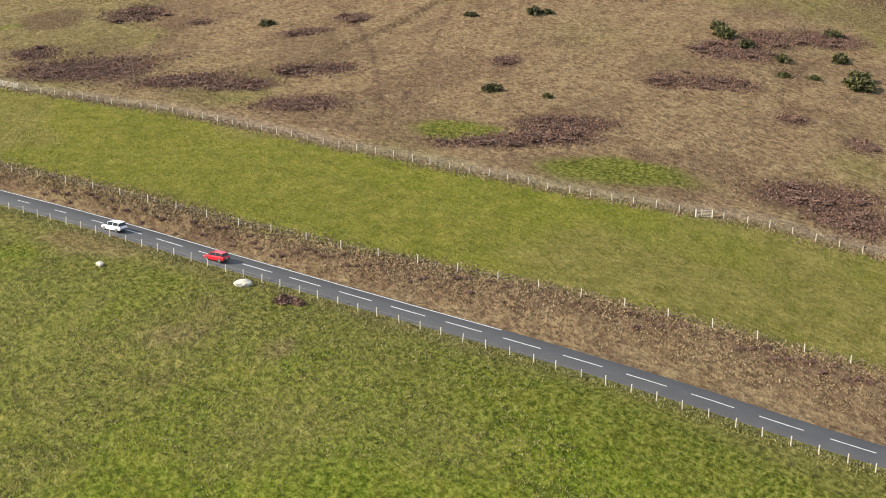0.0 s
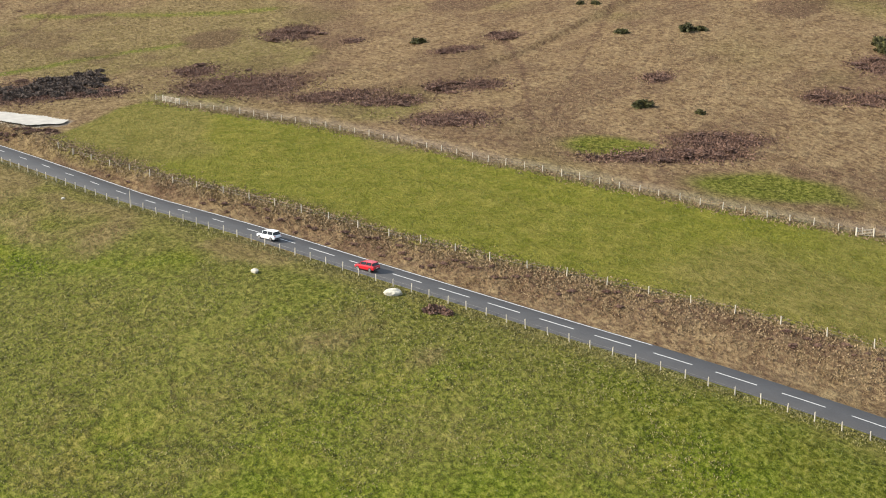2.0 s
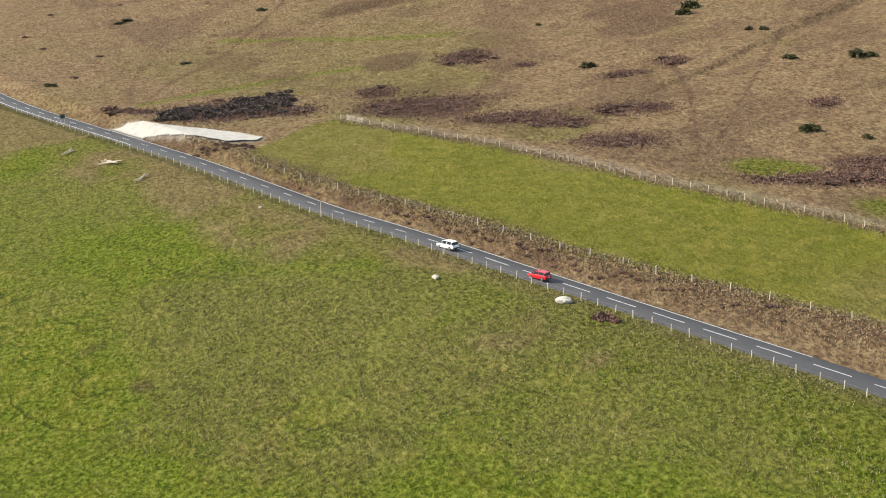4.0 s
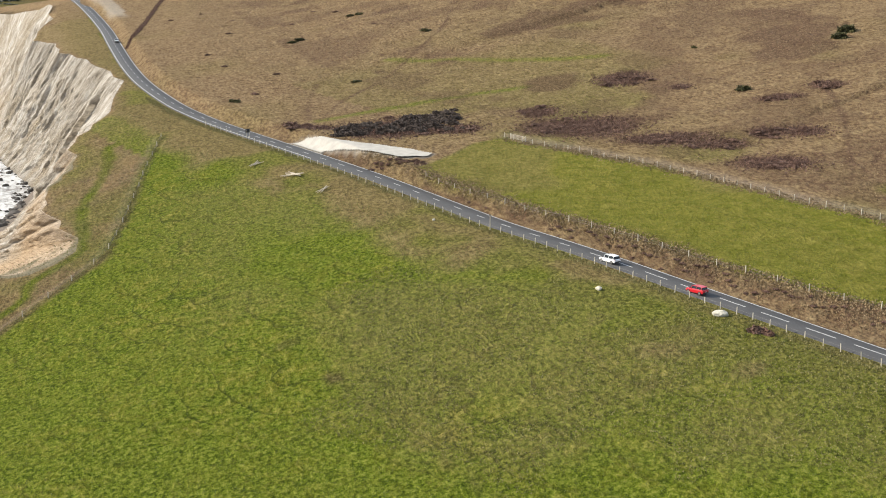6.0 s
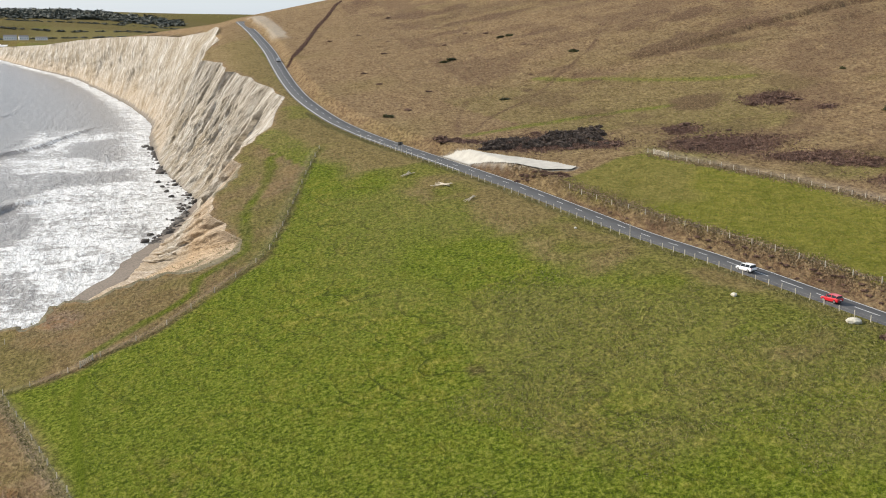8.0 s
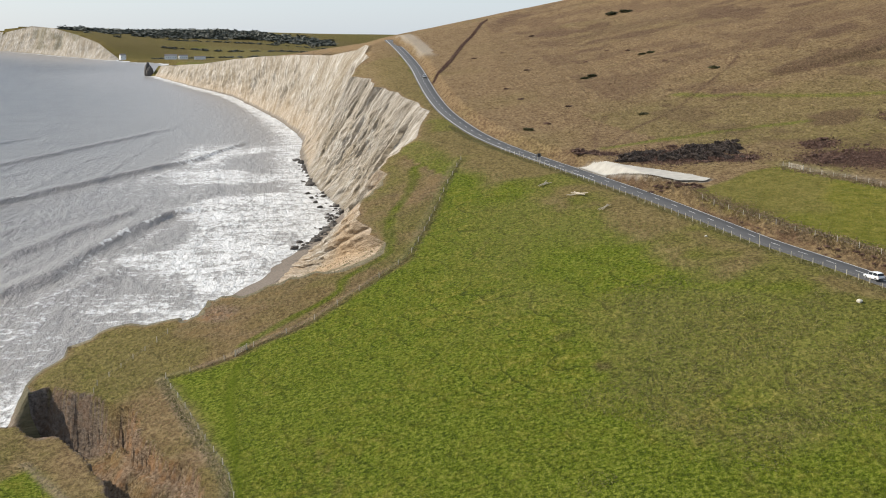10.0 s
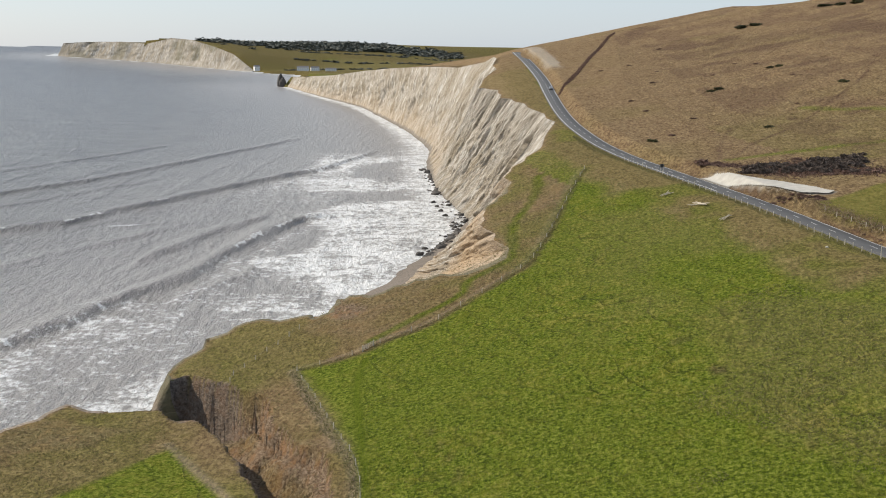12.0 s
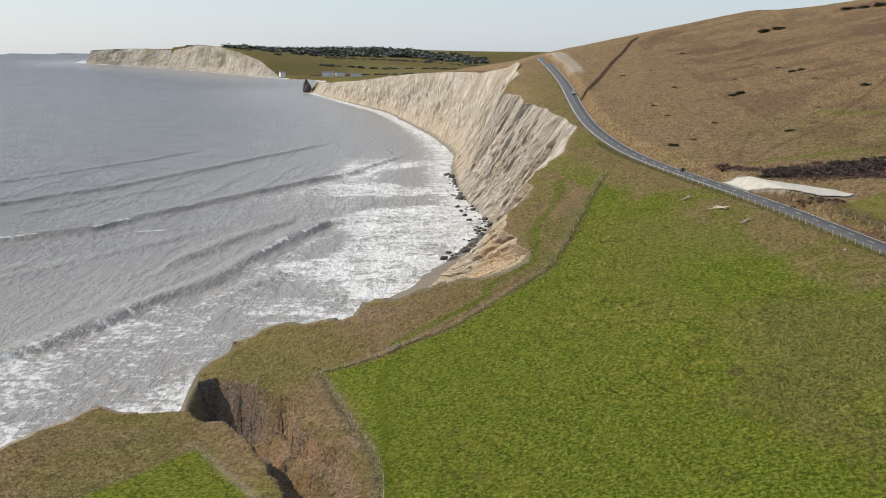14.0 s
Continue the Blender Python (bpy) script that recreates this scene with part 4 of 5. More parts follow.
# ---- fences and gates ----
def post_mesh(h, w, mat, lean=0.0):
    bm = bmesh.new()
    bmesh.ops.create_cone(bm, cap_ends=True, segments=7, radius1=w / 2, radius2=w / 2 * 0.85, depth=h + 0.4, matrix=Matrix.Translation((0, 0, h / 2 - 0.2)))
    for v in bm.verts:
        if v.co.z > h * 0.9:
            v.co.z += 0.03 * random.uniform(-1, 1)
            v.co.x += lean * h
    me = bpy.data.meshes.new("post")
    bm.to_mesh(me)
    bm.free()
    me.materials.append(mat)
    return me


POSTS = [post_mesh(h, w, POST, ln) for h, w, ln in ((1.3, 0.2, 0.0), (1.2, 0.19, 0.05), (1.35, 0.2, -0.04), (1.25, 0.18, 0.02))]


def tube(points, radius, sides=4):
    verts, faces = [], []
    P = [Vector(p) for p in points]
    for i, p in enumerate(P):
        d = (P[min(i + 1, len(P) - 1)] - P[max(i - 1, 0)]).normalized()
        a = d.cross(Vector((0, 0, 1)))
        a = a.normalized() if a.length > 1e-4 else Vector((1, 0, 0))
        b = d.cross(a)
        for k in range(sides):
            t = 2 * math.pi * k / sides
            verts.append(p + (a * math.cos(t) + b * math.sin(t)) * radius)
        if i:
            for k in range(sides):
                c, e = (i - 1) * sides, i * sides
                faces.append((c + k, c + (k + 1) % sides, e + (k + 1) % sides, e + k))
    return verts, faces


def fence(label, line, spacing, gaps=(), group=""):
    L = np.array(line, float)
    seg = np.concatenate([[0], np.cumsum(np.hypot(*np.diff(L, axis=0).T))])
    us = np.arange(0, seg[-1], spacing)
    xs = np.interp(us, seg, L[:, 0]) + np.array([random.uniform(-.12, .12) for _ in us])
    ys = np.interp(us, seg, L[:, 1]) + np.array([random.uniform(-.12, .12) for _ in us])
    zs = ground_z(xs, ys)
    f = new("fence", None)
    f.location = (xs[0], ys[0], zs[0])
    tagged(f, label, "fence", group)
    bpy.context.view_layer.update()
    base = Vector((xs[0], ys[0], zs[0]))
    for i, (x, y, z) in enumerate(zip(xs, ys, zs)):
        o = part("post", POSTS[random.randrange(4)], POST, f)
        o.location = Vector((x, y, z)) - base
        o.rotation_euler = (random.uniform(-.05, .05), random.uniform(-.05, .05), random.uniform(0, 3))
        o.scale = (1, 1, random.uniform(0.92, 1.08))
    for h in (0.45, 0.95):
        v, fc = tube([Vector((x, y, z + h)) - base for x, y, z in zip(xs, ys, zs)], 0.012, 3)
        part("wire", mesh_from("wire", v, fc, WIRE), WIRE, f)
    return f


road_fence = [tuple(road_at(s, -4.6 - 0.5 * math.sin(s * 0.03))[0][:2]) for s in np.arange(25, s_of(85, 418.2), 6)]
fence("weathered timber post and wire fence beside the road", road_fence, 3.45, group="field fences")
bank_fence = [tuple(road_at(s, float(bank_top(s)) + 0.3)[0][:2]) for s in np.arange(20, 258, 6)]
fence("timber post and wire fence along the bank top", bank_fence, 6.5, group="field fences")
fence("timber post and wire fence below the rough hillside", UP_FENCE, 4.0, group="field fences")
fence("old post and wire fence along the coast path", COAST_FENCE, 8.0, group="coast fences")
fence("low overgrown post and wire fence above the ravine", RAVINE_FENCE, 7.0, group="coast fences")
fence("post and wire fence on the headland", [(-41.6, 288.2), (-41.3, 293.5), (-36.9, 300.9), (-26.6, 316.9)], 4.5, group="coast fences")


def gate(label, a, b, height=1.15):
    g = new("field_gate", None)
    za, zb = gz(*a), gz(*b)
    g.location = (a[0], a[1], za)
    tagged(g, label, "gate")
    d = Vector((b[0] - a[0], b[1] - a[1], zb - za))
    for k in (0, 1):
        bm = bmesh.new()
        box(bm, 0.22, 0.22, height + 0.5, Matrix.Translation((0, 0, (height + 0.5) / 2 - 0.25)))
        o = part("gate_post", bm, POST, g)
        o.location = d * k
    for h in np.linspace(0.25, height, 5):
        v, f = tube([Vector((0, 0, h)), d + Vector((0, 0, h))], 0.045, 4)
        part("rail", mesh_from("rail", v, f, POST), POST, g)
    return g


gate("pale timber field gate at the hill fence", (205.9, 186.2), (208.3, 184.4), 1.3)
gate("pale timber gate at the corner of the upper field", (145, 338.5), (146.6, 332.5), 1.3)
gate("small timber gate in the coast path fence", (-9.4, 290.1), (-6.8, 292.4), 1.3)


# ---- vehicles ----
def paint_material(name, colour):
    m, nt, b = material(name)
    n = noise_node(nt, 3, 3)
    nt.links.new(ramp(nt, n.outputs["Fac"], [(0.3, [c * 0.93 for c in colour]), (0.7, colour)]).outputs["Color"], b.inputs["Base Color"])
    b.inputs["Roughness"].default_value, b.inputs["Coat Weight"].default_value = 0.3, 0.6
    return m


GLASS = plain("dark_glass", (0.012, 0.014, 0.016), 0.08, depth=0)
TYRE = plain("tyre_rubber", (0.022, 0.022, 0.022), 0.85, depth=0)
RIM = plain("alloy_rim", (0.45, 0.45, 0.46), 0.35, 0.9, depth=0)
LAMP_RED = plain("tail_lamp_red", (0.35, 0.02, 0.02), 0.3, depth=0)
LAMP_CLEAR = plain("head_lamp_clear", (0.7, 0.7, 0.72), 0.2, depth=0)
TRIM = plain("black_trim", (0.03, 0.03, 0.03), 0.6, depth=0)


def loft(sections, mat_name, cap=True):
    """A body from cross-sections along y, each a ring of (x, z)."""
    verts, faces = [], []
    n_ = len(sections[0][1])
    for y, ring in sections:
        verts += [(x, y, z) for x, z in ring]
    for i in range(len(sections) - 1):
        for k in range(n_):
            a, b = i * n_, (i + 1) * n_
            faces.append((a + k, a + (k + 1) % n_, b + (k + 1) % n_, b + k))
    if cap:
        faces.append(tuple(range(n_))[::-1])
        faces.append(tuple(range((len(sections) - 1) * n_, len(sections) * n_)))
    return verts, faces


def car(label, paint, place, heading, length=4.35, width=1.82, height=1.6, hatch=True):
    c = new("car", None)
    tagged(c, label, "car", "cars on the road")
    k = length / 4.35
    hw = width / 2

    def lower(y, w, z0, z1):
        return (y * k, [(-w, z0 + .12), (-w * .9, z0), (w * .9, z0), (w, z0 + .12), (w, z1 - .22), (w * .93, z1), (-w * .93, z1), (-w, z1 - .22)])
    v, f = loft([lower(-2.17, hw * .86, .42, .86), lower(-2.05, hw * .95, .30, 1.0), lower(-1.4, hw, .24, 1.02), lower(0, hw, .22, 1.0), lower(1.1, hw, .24, .98), lower(1.75, hw * .96, .28, .88),
                 lower(2.1, hw * .86, .34, .74), lower(2.17, hw * .7, .42, .66)], "body")
    part("body", mesh_from("body", v, f, paint, False), paint, c)

    def upper(y, w0, w1, z0, z1):
        return (y * k, [(-w0, z0), (w0, z0), (w1, z1), (-w1, z1)])
    zt = height
    v, f = loft([upper(-2.0, hw * .88, hw * .80, .98, 1.04), upper(-1.72, hw * .9, hw * .74, .98, zt - .08), upper(-.3, hw * .92, hw * .75, .98, zt - .02), upper(.55, hw * .92, hw * .74, .97, zt - .1),
                 upper(1.3, hw * .88, hw * .8, .95, 1.0)], "glasshouse")
    part("window_band", mesh_from("window_band", v, f, GLASS, False), GLASS, c, "dark tinted glass")
    v, f = loft([upper(-1.85, hw * .73, hw * .70, zt - .10, zt - .05), upper(-1.2, hw * .76, hw * .70, zt - .05, zt + .01), upper(-.1, hw * .77, hw * .70, zt - .04, zt + .02), upper(.62, hw * .74, hw * .68, zt - .13, zt - .08)], "roof")
    part("roof", mesh_from("roof", v, f, paint, False), paint, c)
    for y in (-1.75, -.55, .62):
        for sd_ in (-1, 1):
            v, f = tube([(sd_ * hw * .93, y * k + .12, .98), (sd_ * hw * .755, y * k, zt - .05)], 0.05, 4)
            part("pillar", mesh_from("pillar", v, f, paint), paint, c)
    for y in (-1.33, 1.36):
        for sd_ in (-1, 1):
            bm = bmesh.new()
            bmesh.ops.create_cone(bm, cap_ends=True, segments=18, radius1=.34, radius2=.34, depth=.22)
            bmesh.ops.bevel(bm, geom=[e for e in bm.edges if abs(e.verts[0].co.z - e.verts[1].co.z) < 1e-4 and len(e.link_faces) == 2], offset=.04, segments=1, affect="EDGES")
            bmesh.ops.rotate(bm, verts=bm.verts, matrix=Matrix.Rotation(math.pi / 2, 3, "Y"))
            w = part("wheel", bm, TYRE, c)
            w.location = (sd_ * (hw - .08), y * k, .34)
            bm = bmesh.new()
            bmesh.ops.create_cone(bm, cap_ends=True, segments=12, radius1=.22, radius2=.2, depth=.25)
            bmesh.ops.rotate(bm, verts=bm.verts, matrix=Matrix.Rotation(math.pi / 2, 3, "Y"))
            part("rim", bm, RIM, w, "silver alloy rim")
    for sd_ in (-1, 1):
        for nm, y, z, mt in (("tail_light", -2.09, .88, LAMP_RED), ("headlight", 2.04, .68, LAMP_CLEAR)):
            bm = bmesh.new()
            box(bm, .34, .12, .16, None, .03)
            part(nm, bm, mt, c).location = (sd_ * hw * .72, y * k, z)
        bm = bmesh.new()
        box(bm, .18, .1, .12, None, .03)
        part("mirror", bm, paint, c).location = (sd_ * (hw + .06), .72 * k, 1.03)
    for y, nm in ((-2.17, "rear_bumper"), (2.14, "front_bumper")):
        bm = bmesh.new()
        box(bm, width * .82, .12, .2, None, .04)
        part(nm, bm, TRIM, c).location = (0, y * k, .46)
    bm = bmesh.new()
    box(bm, .5, .03, .11)
    part("plate", bm, LAMP_CLEAR, c).location = (0, -2.21 * k, .66)
    c.matrix_world = Matrix.Translation(place) @ Matrix.Rotation(heading, 4, "Z")
    return c


def on_road(s, side):
    p, d = road_at(s, side)
    return (p[0], p[1], p[2] + 0.13), math.atan2(-d[0], d[1])


WHITE_PAINT, RED_PAINT, SILVER_PAINT = paint_material("white_paint", (0.80, 0.80, 0.80)), paint_material("red_paint", (0.52, 0.012, 0.022)), paint_material("silver_paint", (0.5, 0.52, 0.54))
pl, hd = on_road(s_of(122.6, 243), -1.45)
car("white hatchback driving up the coast road", WHITE_PAINT, pl, hd, 4.45, 1.85, 1.62)
pl, hd = on_road(s_of(128.8, 221.8), -1.45)
car("small red hatchback following on the road", RED_PAINT, pl, hd, 4.1, 1.75, 1.52)
pl, hd = on_road(s_of(68.5, 596.5), 1.45)
car("silver car far up the hill road", SILVER_PAINT, pl, hd + math.pi, 4.3, 1.8, 1.5)


# ---- roadside things ----
def road_sign(x, y):
    g = new("road_sign", None)
    z = gz(x, y)
    g.location = (x, y, z)
    tagged(g, "dark-backed road sign on two posts beside the road", "sign")
    for k in (-.5, .5):
        bm = bmesh.new()
        bmesh.ops.create_cone(bm, cap_ends=True, segments=8, radius1=.045, radius2=.045, depth=2.9, matrix=Matrix.Translation((k, 0, 1.25)))
        part("leg", bm, POST, g)
    bm = bmesh.new()
    box(bm, 1.5, .06, 1.1, None, .02)
    part("board", bm, TRIM, g, "black sign back").location = (0, 0, 2.2)
    g.rotation_euler = (0, 0, 0.25)
    return g


road_sign(82.8, 387.2)
mk = new("marker_post", None)
mk.location = (*road_at(s_of(112.5, 273.4), -4.9)[0][:2], gz(*road_at(s_of(112.5, 273.4), -4.9)[0][:2]))
tagged(mk, "tall slim grey roadside pole", "pole")
part("pole", post_mesh(3.4, 0.16, POST), POST, mk)
bm = bmesh.new()
box(bm, .3, .05, .3, None, .02)
part("plate", bm, TRIM, mk).location = (0, 0, 3.3)


def boulder(name, label, x, y, sx_, sy_, sz_, mat, seed, category="rock", group="", sink=0.25):
    rnd = random.Random(seed)
    bm = bmesh.new()
    bmesh.ops.create_icosphere(bm, subdivisions=3, radius=1)
    off = Vector((rnd.uniform(0, 50), rnd.uniform(0, 50), 0))
    for v in bm.verts:
        n_ = noise.noise(v.co * 1.1 + off) * 0.35 + noise.noise(v.co * 3 + off) * 0.12
        v.co = Vector((v.co.x * sx_, v.co.y * sy_, v.co.z * sz_)) * (1 + n_)
        v.co.z = max(v.co.z, -sz_ * 0.5)
    me = bpy.data.meshes.new(name)
    bm.to_mesh(me)
    bm.free()
    me.materials.append(mat)
    o = new(name, me)
    z = max(gz(x, y), 0.2) if category == "rock" else gz(x, y)
    o.location, o.rotation_euler = (x, y, z + sz_ * sink), (0, 0, rnd.uniform(0, 6))
    return tagged(o, label, category, group)


boulder("boulder", "large pale chalk boulder lying in the grass", 126.8, 211.1, 1.35, .8, .75, ROCK, 3).rotation_euler = (0, 0, -0.6)
boulder("boulder", "small pale chalk boulder in the pasture", 114.1, 231.5, .75, .5, .5, ROCK, 5)
boulder("boulder", "small pale stone in the pasture", 101.9, 285, .35, .3, .3, ROCK, 6)

# shore boulders under the cliff
rnd = random.Random(11)
rock_meshes = []
for k in range(4):
    o = boulder("shore_boulder", "dark wet boulder at the foot of the cliff", 22 + k, 640 + 9 * k, 1.8, 1.3, 1.0, DARKROCK, 40 + k, "rock", "shore boulders")
    o.location = (20 - 2 * k, 690 + 20 * k, 0.3)
    rock_meshes.append(o.data)
FOOT_LINE = smooth_line(FOOT_B + FOOT_C[1:5], 6)
for k in range(150):
    i = rnd.uniform(0.50, 0.93) * (len(FOOT_LINE) - 1)
    a = FOOT_LINE[int(i)] + (FOOT_LINE[min(int(i) + 1, len(FOOT_LINE) - 1)] - FOOT_LINE[int(i)]) * (i % 1)
    o = tagged(new("shore_boulder", rock_meshes[k % 4]), "dark wet boulder at the foot of the cliff", "rock", "shore boulders")
    off = abs(rnd.gauss(0, 4.5))
    o.location = (a[0] - off * 0.9 + 1.5, a[1] + rnd.uniform(-2, 2), 0.15 + rnd.uniform(-.2, .3))
    sc = rnd.choice([.4, .5, .6, .8, 1.0, 1.6]) * rnd.uniform(.7, 1.2)
    o.scale, o.rotation_euler = (sc, sc * rnd.uniform(.7, 1.2), sc * rnd.uniform(.7, 1.1)), (rnd.uniform(-.3, .3), rnd.uniform(-.3, .3), rnd.uniform(0, 6))


def beach():
    """A shingle apron between the slump and the surf."""
    a = smooth_line(FOOT_B[7:23], 6)
    verts, faces = [], []
    for i, p in enumerate(a):
        wd = np.interp(i / len(a), [0, .1, .5, .85, 1], [1, 5, 7, 5, 1]) * (0.8 + 0.5 * float(vnoise(np.array([i * 3.0]), np.array([0.0]), 9, 4)[0]))
        for k, h in ((2.2, 3.2), (0.9, 1.6), (-0.2, .5), (-1.1, -.6)):
            verts.append((p[0] + wd * k, p[1] + wd * k * .2, h))
        if i:
            for j in range(3):
                c = 4 * (i - 1) + j
                faces.append((c, c + 1, c + 5, c + 4))
    tagged(new("beach", mesh_from("beach", verts, faces, SHINGLE)), "narrow brown shingle beach below the slump", "beach", kind="structure")


beach()


def branch_pile(label, x, y, turn, n_, length):
    rnd = random.Random(int(x * 7 + y))
    g = new("driftwood_pile", None)
    g.location = (x, y, gz(x, y))
    tagged(g, label, "branches")
    for k in range(n_):
        a = turn + rnd.uniform(-.5, .5)
        l = length * rnd.uniform(.4, 1)
        p0 = Vector((rnd.uniform(-1, 1), rnd.uniform(-.6, .6), .1))
        pts = []
        for t in np.linspace(0, 1, 5):
            q = p0 + Vector((math.cos(a), math.sin(a), 0)) * l * (t - .5) + Vector((0, 0, .25 + .5 * t * rnd.uniform(.2, 1)))
            gx_, gy_ = x + q.x, y + q.y
            q.z += gz(gx_, gy_) - g.location.z
            pts.append(q + Vector((rnd.uniform(-.12, .12), rnd.uniform(-.12, .12), 0)))
        v, f = tube(pts, rnd.uniform(.06, .13), 5)
        part("branch", mesh_from("branch", v, f, TIMBER), TIMBER, g)


branch_pile("bleached fallen branches lying on the slope", 84.4, 340.4, -0.9, 9, 7)
branch_pile("small heap of bleached branches in the grass", 78.2, 357, 0.3, 5, 3.5)
branch_pile("broken pale branches on the rough verge", 87.2, 323.2, 0.4, 5, 4.0)


# ---- scattered plants ----
def blades(name, label, xs, ys, height, width, mat, seed, category="grass", spread=0.5, tufts=3):
    """Grass tufts, each a few leaning blades."""
    r = np.random.RandomState(seed)
    xs, ys = np.repeat(xs, tufts), np.repeat(ys, tufts)
    n_ = len(xs)
    xs, ys = xs + r.normal(0, spread * .5, n_), ys + r.normal(0, spread * .5, n_)
    zs = ground_z(xs, ys)
    h = height * r.uniform(.5, 1.3, n_)
    a, lean = r.uniform(0, 2 * math.pi, n_), r.uniform(.2, .9, n_)
    b = r.uniform(0, 2 * math.pi, n_)
    w = width * r.uniform(.6, 1.3, n_)
    dx, dy = np.cos(a) * w / 2, np.sin(a) * w / 2
    V = np.empty((n_, 3, 3), np.float32)
    V[:, 0] = np.stack([xs - dx, ys - dy, zs - .05], 1)
    V[:, 1] = np.stack([xs + dx, ys + dy, zs - .05], 1)
    V[:, 2] = np.stack([xs + np.cos(b) * lean * h, ys + np.sin(b) * lean * h, zs + h], 1)
    me = bpy.data.meshes.new(name)
    me.vertices.add(n_ * 3)
    me.vertices.foreach_set("co", V.ravel())
    me.loops.add(n_ * 3)
    me.loops.foreach_set("vertex_index", np.arange(n_ * 3, dtype=np.int32))
    me.polygons.add(n_)
    me.polygons.foreach_set("loop_start", np.arange(0, n_ * 3, 3, dtype=np.int32))
    me.materials.append(mat)
    me.update(calc_edges=True)
    return tagged(new(name, me), label, category, kind="stuff")


def scatter(poly, count, seed, keep=None):
    r = np.random.RandomState(seed)
    P = np.array(poly, float)
    lo, hi = P.min(0), P.max(0)
    x, y = r.uniform(lo[0], hi[0], count), r.uniform(lo[1], hi[1], count)
    ok = inside(x, y, poly)
    if keep is not None:
        ok &= keep(x, y)
    return x[ok], y[ok]


def along(line, count, width, seed):
    r = np.random.RandomState(seed)
    L = np.array(line, float)
    seg = np.concatenate([[0], np.cumsum(np.hypot(*np.diff(L, axis=0).T))])
    u = r.uniform(0, seg[-1], count)
    return np.interp(u, seg, L[:, 0]) + r.normal(0, width, count), np.interp(u, seg, L[:, 1]) + r.normal(0, width, count)


def free_of_scrub(a, b):
    ok = np.ones(np.shape(a), bool)
    for x_, y_, rx_, ry_, tn_ in BRAMBLE_PATCHES + [(201, 245, 11, 5, -55), (211, 208, 17, 7, -48)]:
        c_, s_ = math.cos(radians(tn_)), math.sin(radians(tn_))
        ok &= np.hypot(((a - x_) * c_ + (b - y_) * s_) / rx_, ((b - y_) * c_ - (a - x_) * s_) / ry_) > 1
    return ok


MEADOW = leaf_material("meadow_blade", (0.063, 0.089, 0.011), (0.155, 0.178, 0.037))
SEDGE = leaf_material("sedge_blade", (0.11, 0.104, 0.026), (0.24, 0.21, 0.08))
x, y = scatter([(-8.1, 180.3), (-7.7, 296.8), (13.7, 307.5), (60.4, 408.3), (82, 339.1), (114.2, 238), (143.4, 171.6), (163.3, 93.5), (17.6, 120.8)], 150000, 1, lambda a, b: road_frame(a, b)[1] > 5)
blades("meadow_grass", "short green meadow grass on the lower field", x, y, .16, .16, MEADOW, 2, tufts=2)
x, y = scatter([(29.7, 198.6), (61, 295), (114.2, 238), (143.4, 171.6), (163.3, 93.5), (55.4, 121)], 90000, 3, lambda a, b: (fbm(a, b, 26, 12, 3) > 0.5) & (road_frame(a, b)[1] > 5))
blades("pale_sedge", "pale tufted grass across the pasture", x, y, .18, .3, SEDGE, 4, tufts=2)
x, y = scatter(UPPER, 60000, 5)
blades("meadow_grass", "grazed green grass on the upper field", x, y, .15, .16, MEADOW, 6, tufts=2)
x, y = scatter([(150.2, 339.9), (210.6, 190), (249.2, 64.6), (405.1, 65.2), (412.8, 414.4), (302.2, 685.2), (126.4, 746.8), (98.2, 543.3), (107.2, 401.2)], 110000, 7, lambda a, b: (road_frame(a, b)[1] < -9) & free_of_scrub(a, b))
blades("downland_grass", "dry tussocky grass on the hillside", x, y, .18, .45, DRYGRASS, 8, tufts=2)
x, y = along(UP_FENCE, 5000, 1.3, 9)
blades("fence_grass", "long bleached grass under the hill fence", x, y, .26, .4, DRYGRASS, 10)
x, y = along(bank_fence, 4000, 1.4, 11)
blades("bank_grass", "long bleached grass along the bank", x, y, .22, .4, DRYGRASS, 12)
bank_mid = [tuple(road_at(s, 3.5 + float(bank_top(s)) * .45)[0][:2]) for s in np.arange(15, s_of(97.8, 349.8), 5)]
x, y = along(bank_mid, 7000, 2.4, 13)
ok_ = road_frame(x, y)[1] < -4.2
blades("bank_grass", "brown winter grass on the road bank", x[ok_], y[ok_], .2, .4, DRYGRASS, 14)
verge = [tuple(road_at(s, -5.0)[0][:2]) for s in np.arange(15, s_of(73.8, 463.2), 5)]
x, y = along(verge, 7000, .9, 15)
ok_ = road_frame(x, y)[1] > 3.7
blades("verge_grass", "pale uncut grass along the road verge", x[ok_], y[ok_], .26, .2, SEDGE, 16)
x, y = scatter([(60.5, 410.2), (48.3, 371.8), (35.2, 328.9), (13.7, 308.5), (-26.1, 293.3), (-9.8, 218.6), (-11.1, 204.9), (-29.6, 260.6), (-54.3, 297.4), (-52, 318.5), (-20.9, 325.5), (27.6, 343.1), (26, 385.8), (56.2, 458.2), (78.3, 429.6)], 40000, 17)
blades("coastal_grass", "rough brown grass between fence and cliff", x, y, .22, .22, SEDGE, 18, tufts=2)
x, y = scatter([(-123.2, 158.9), (-90.4, 248.8), (-79.1, 276.1), (-56.7, 270.4), (-34, 224.6), (-27.1, 190.3), (-59.9, 120.4)], 20000, 19, lambda a, b: ~inside(a, b, LEFT_FIELD))
blades("coastal_grass", "rough brown grass on the near headland", x, y, .24, .24, SEDGE, 20, tufts=2)
x, y = along([(a - 1.2, b) for a, b in RAVINE_FENCE], 1500, .7, 21)
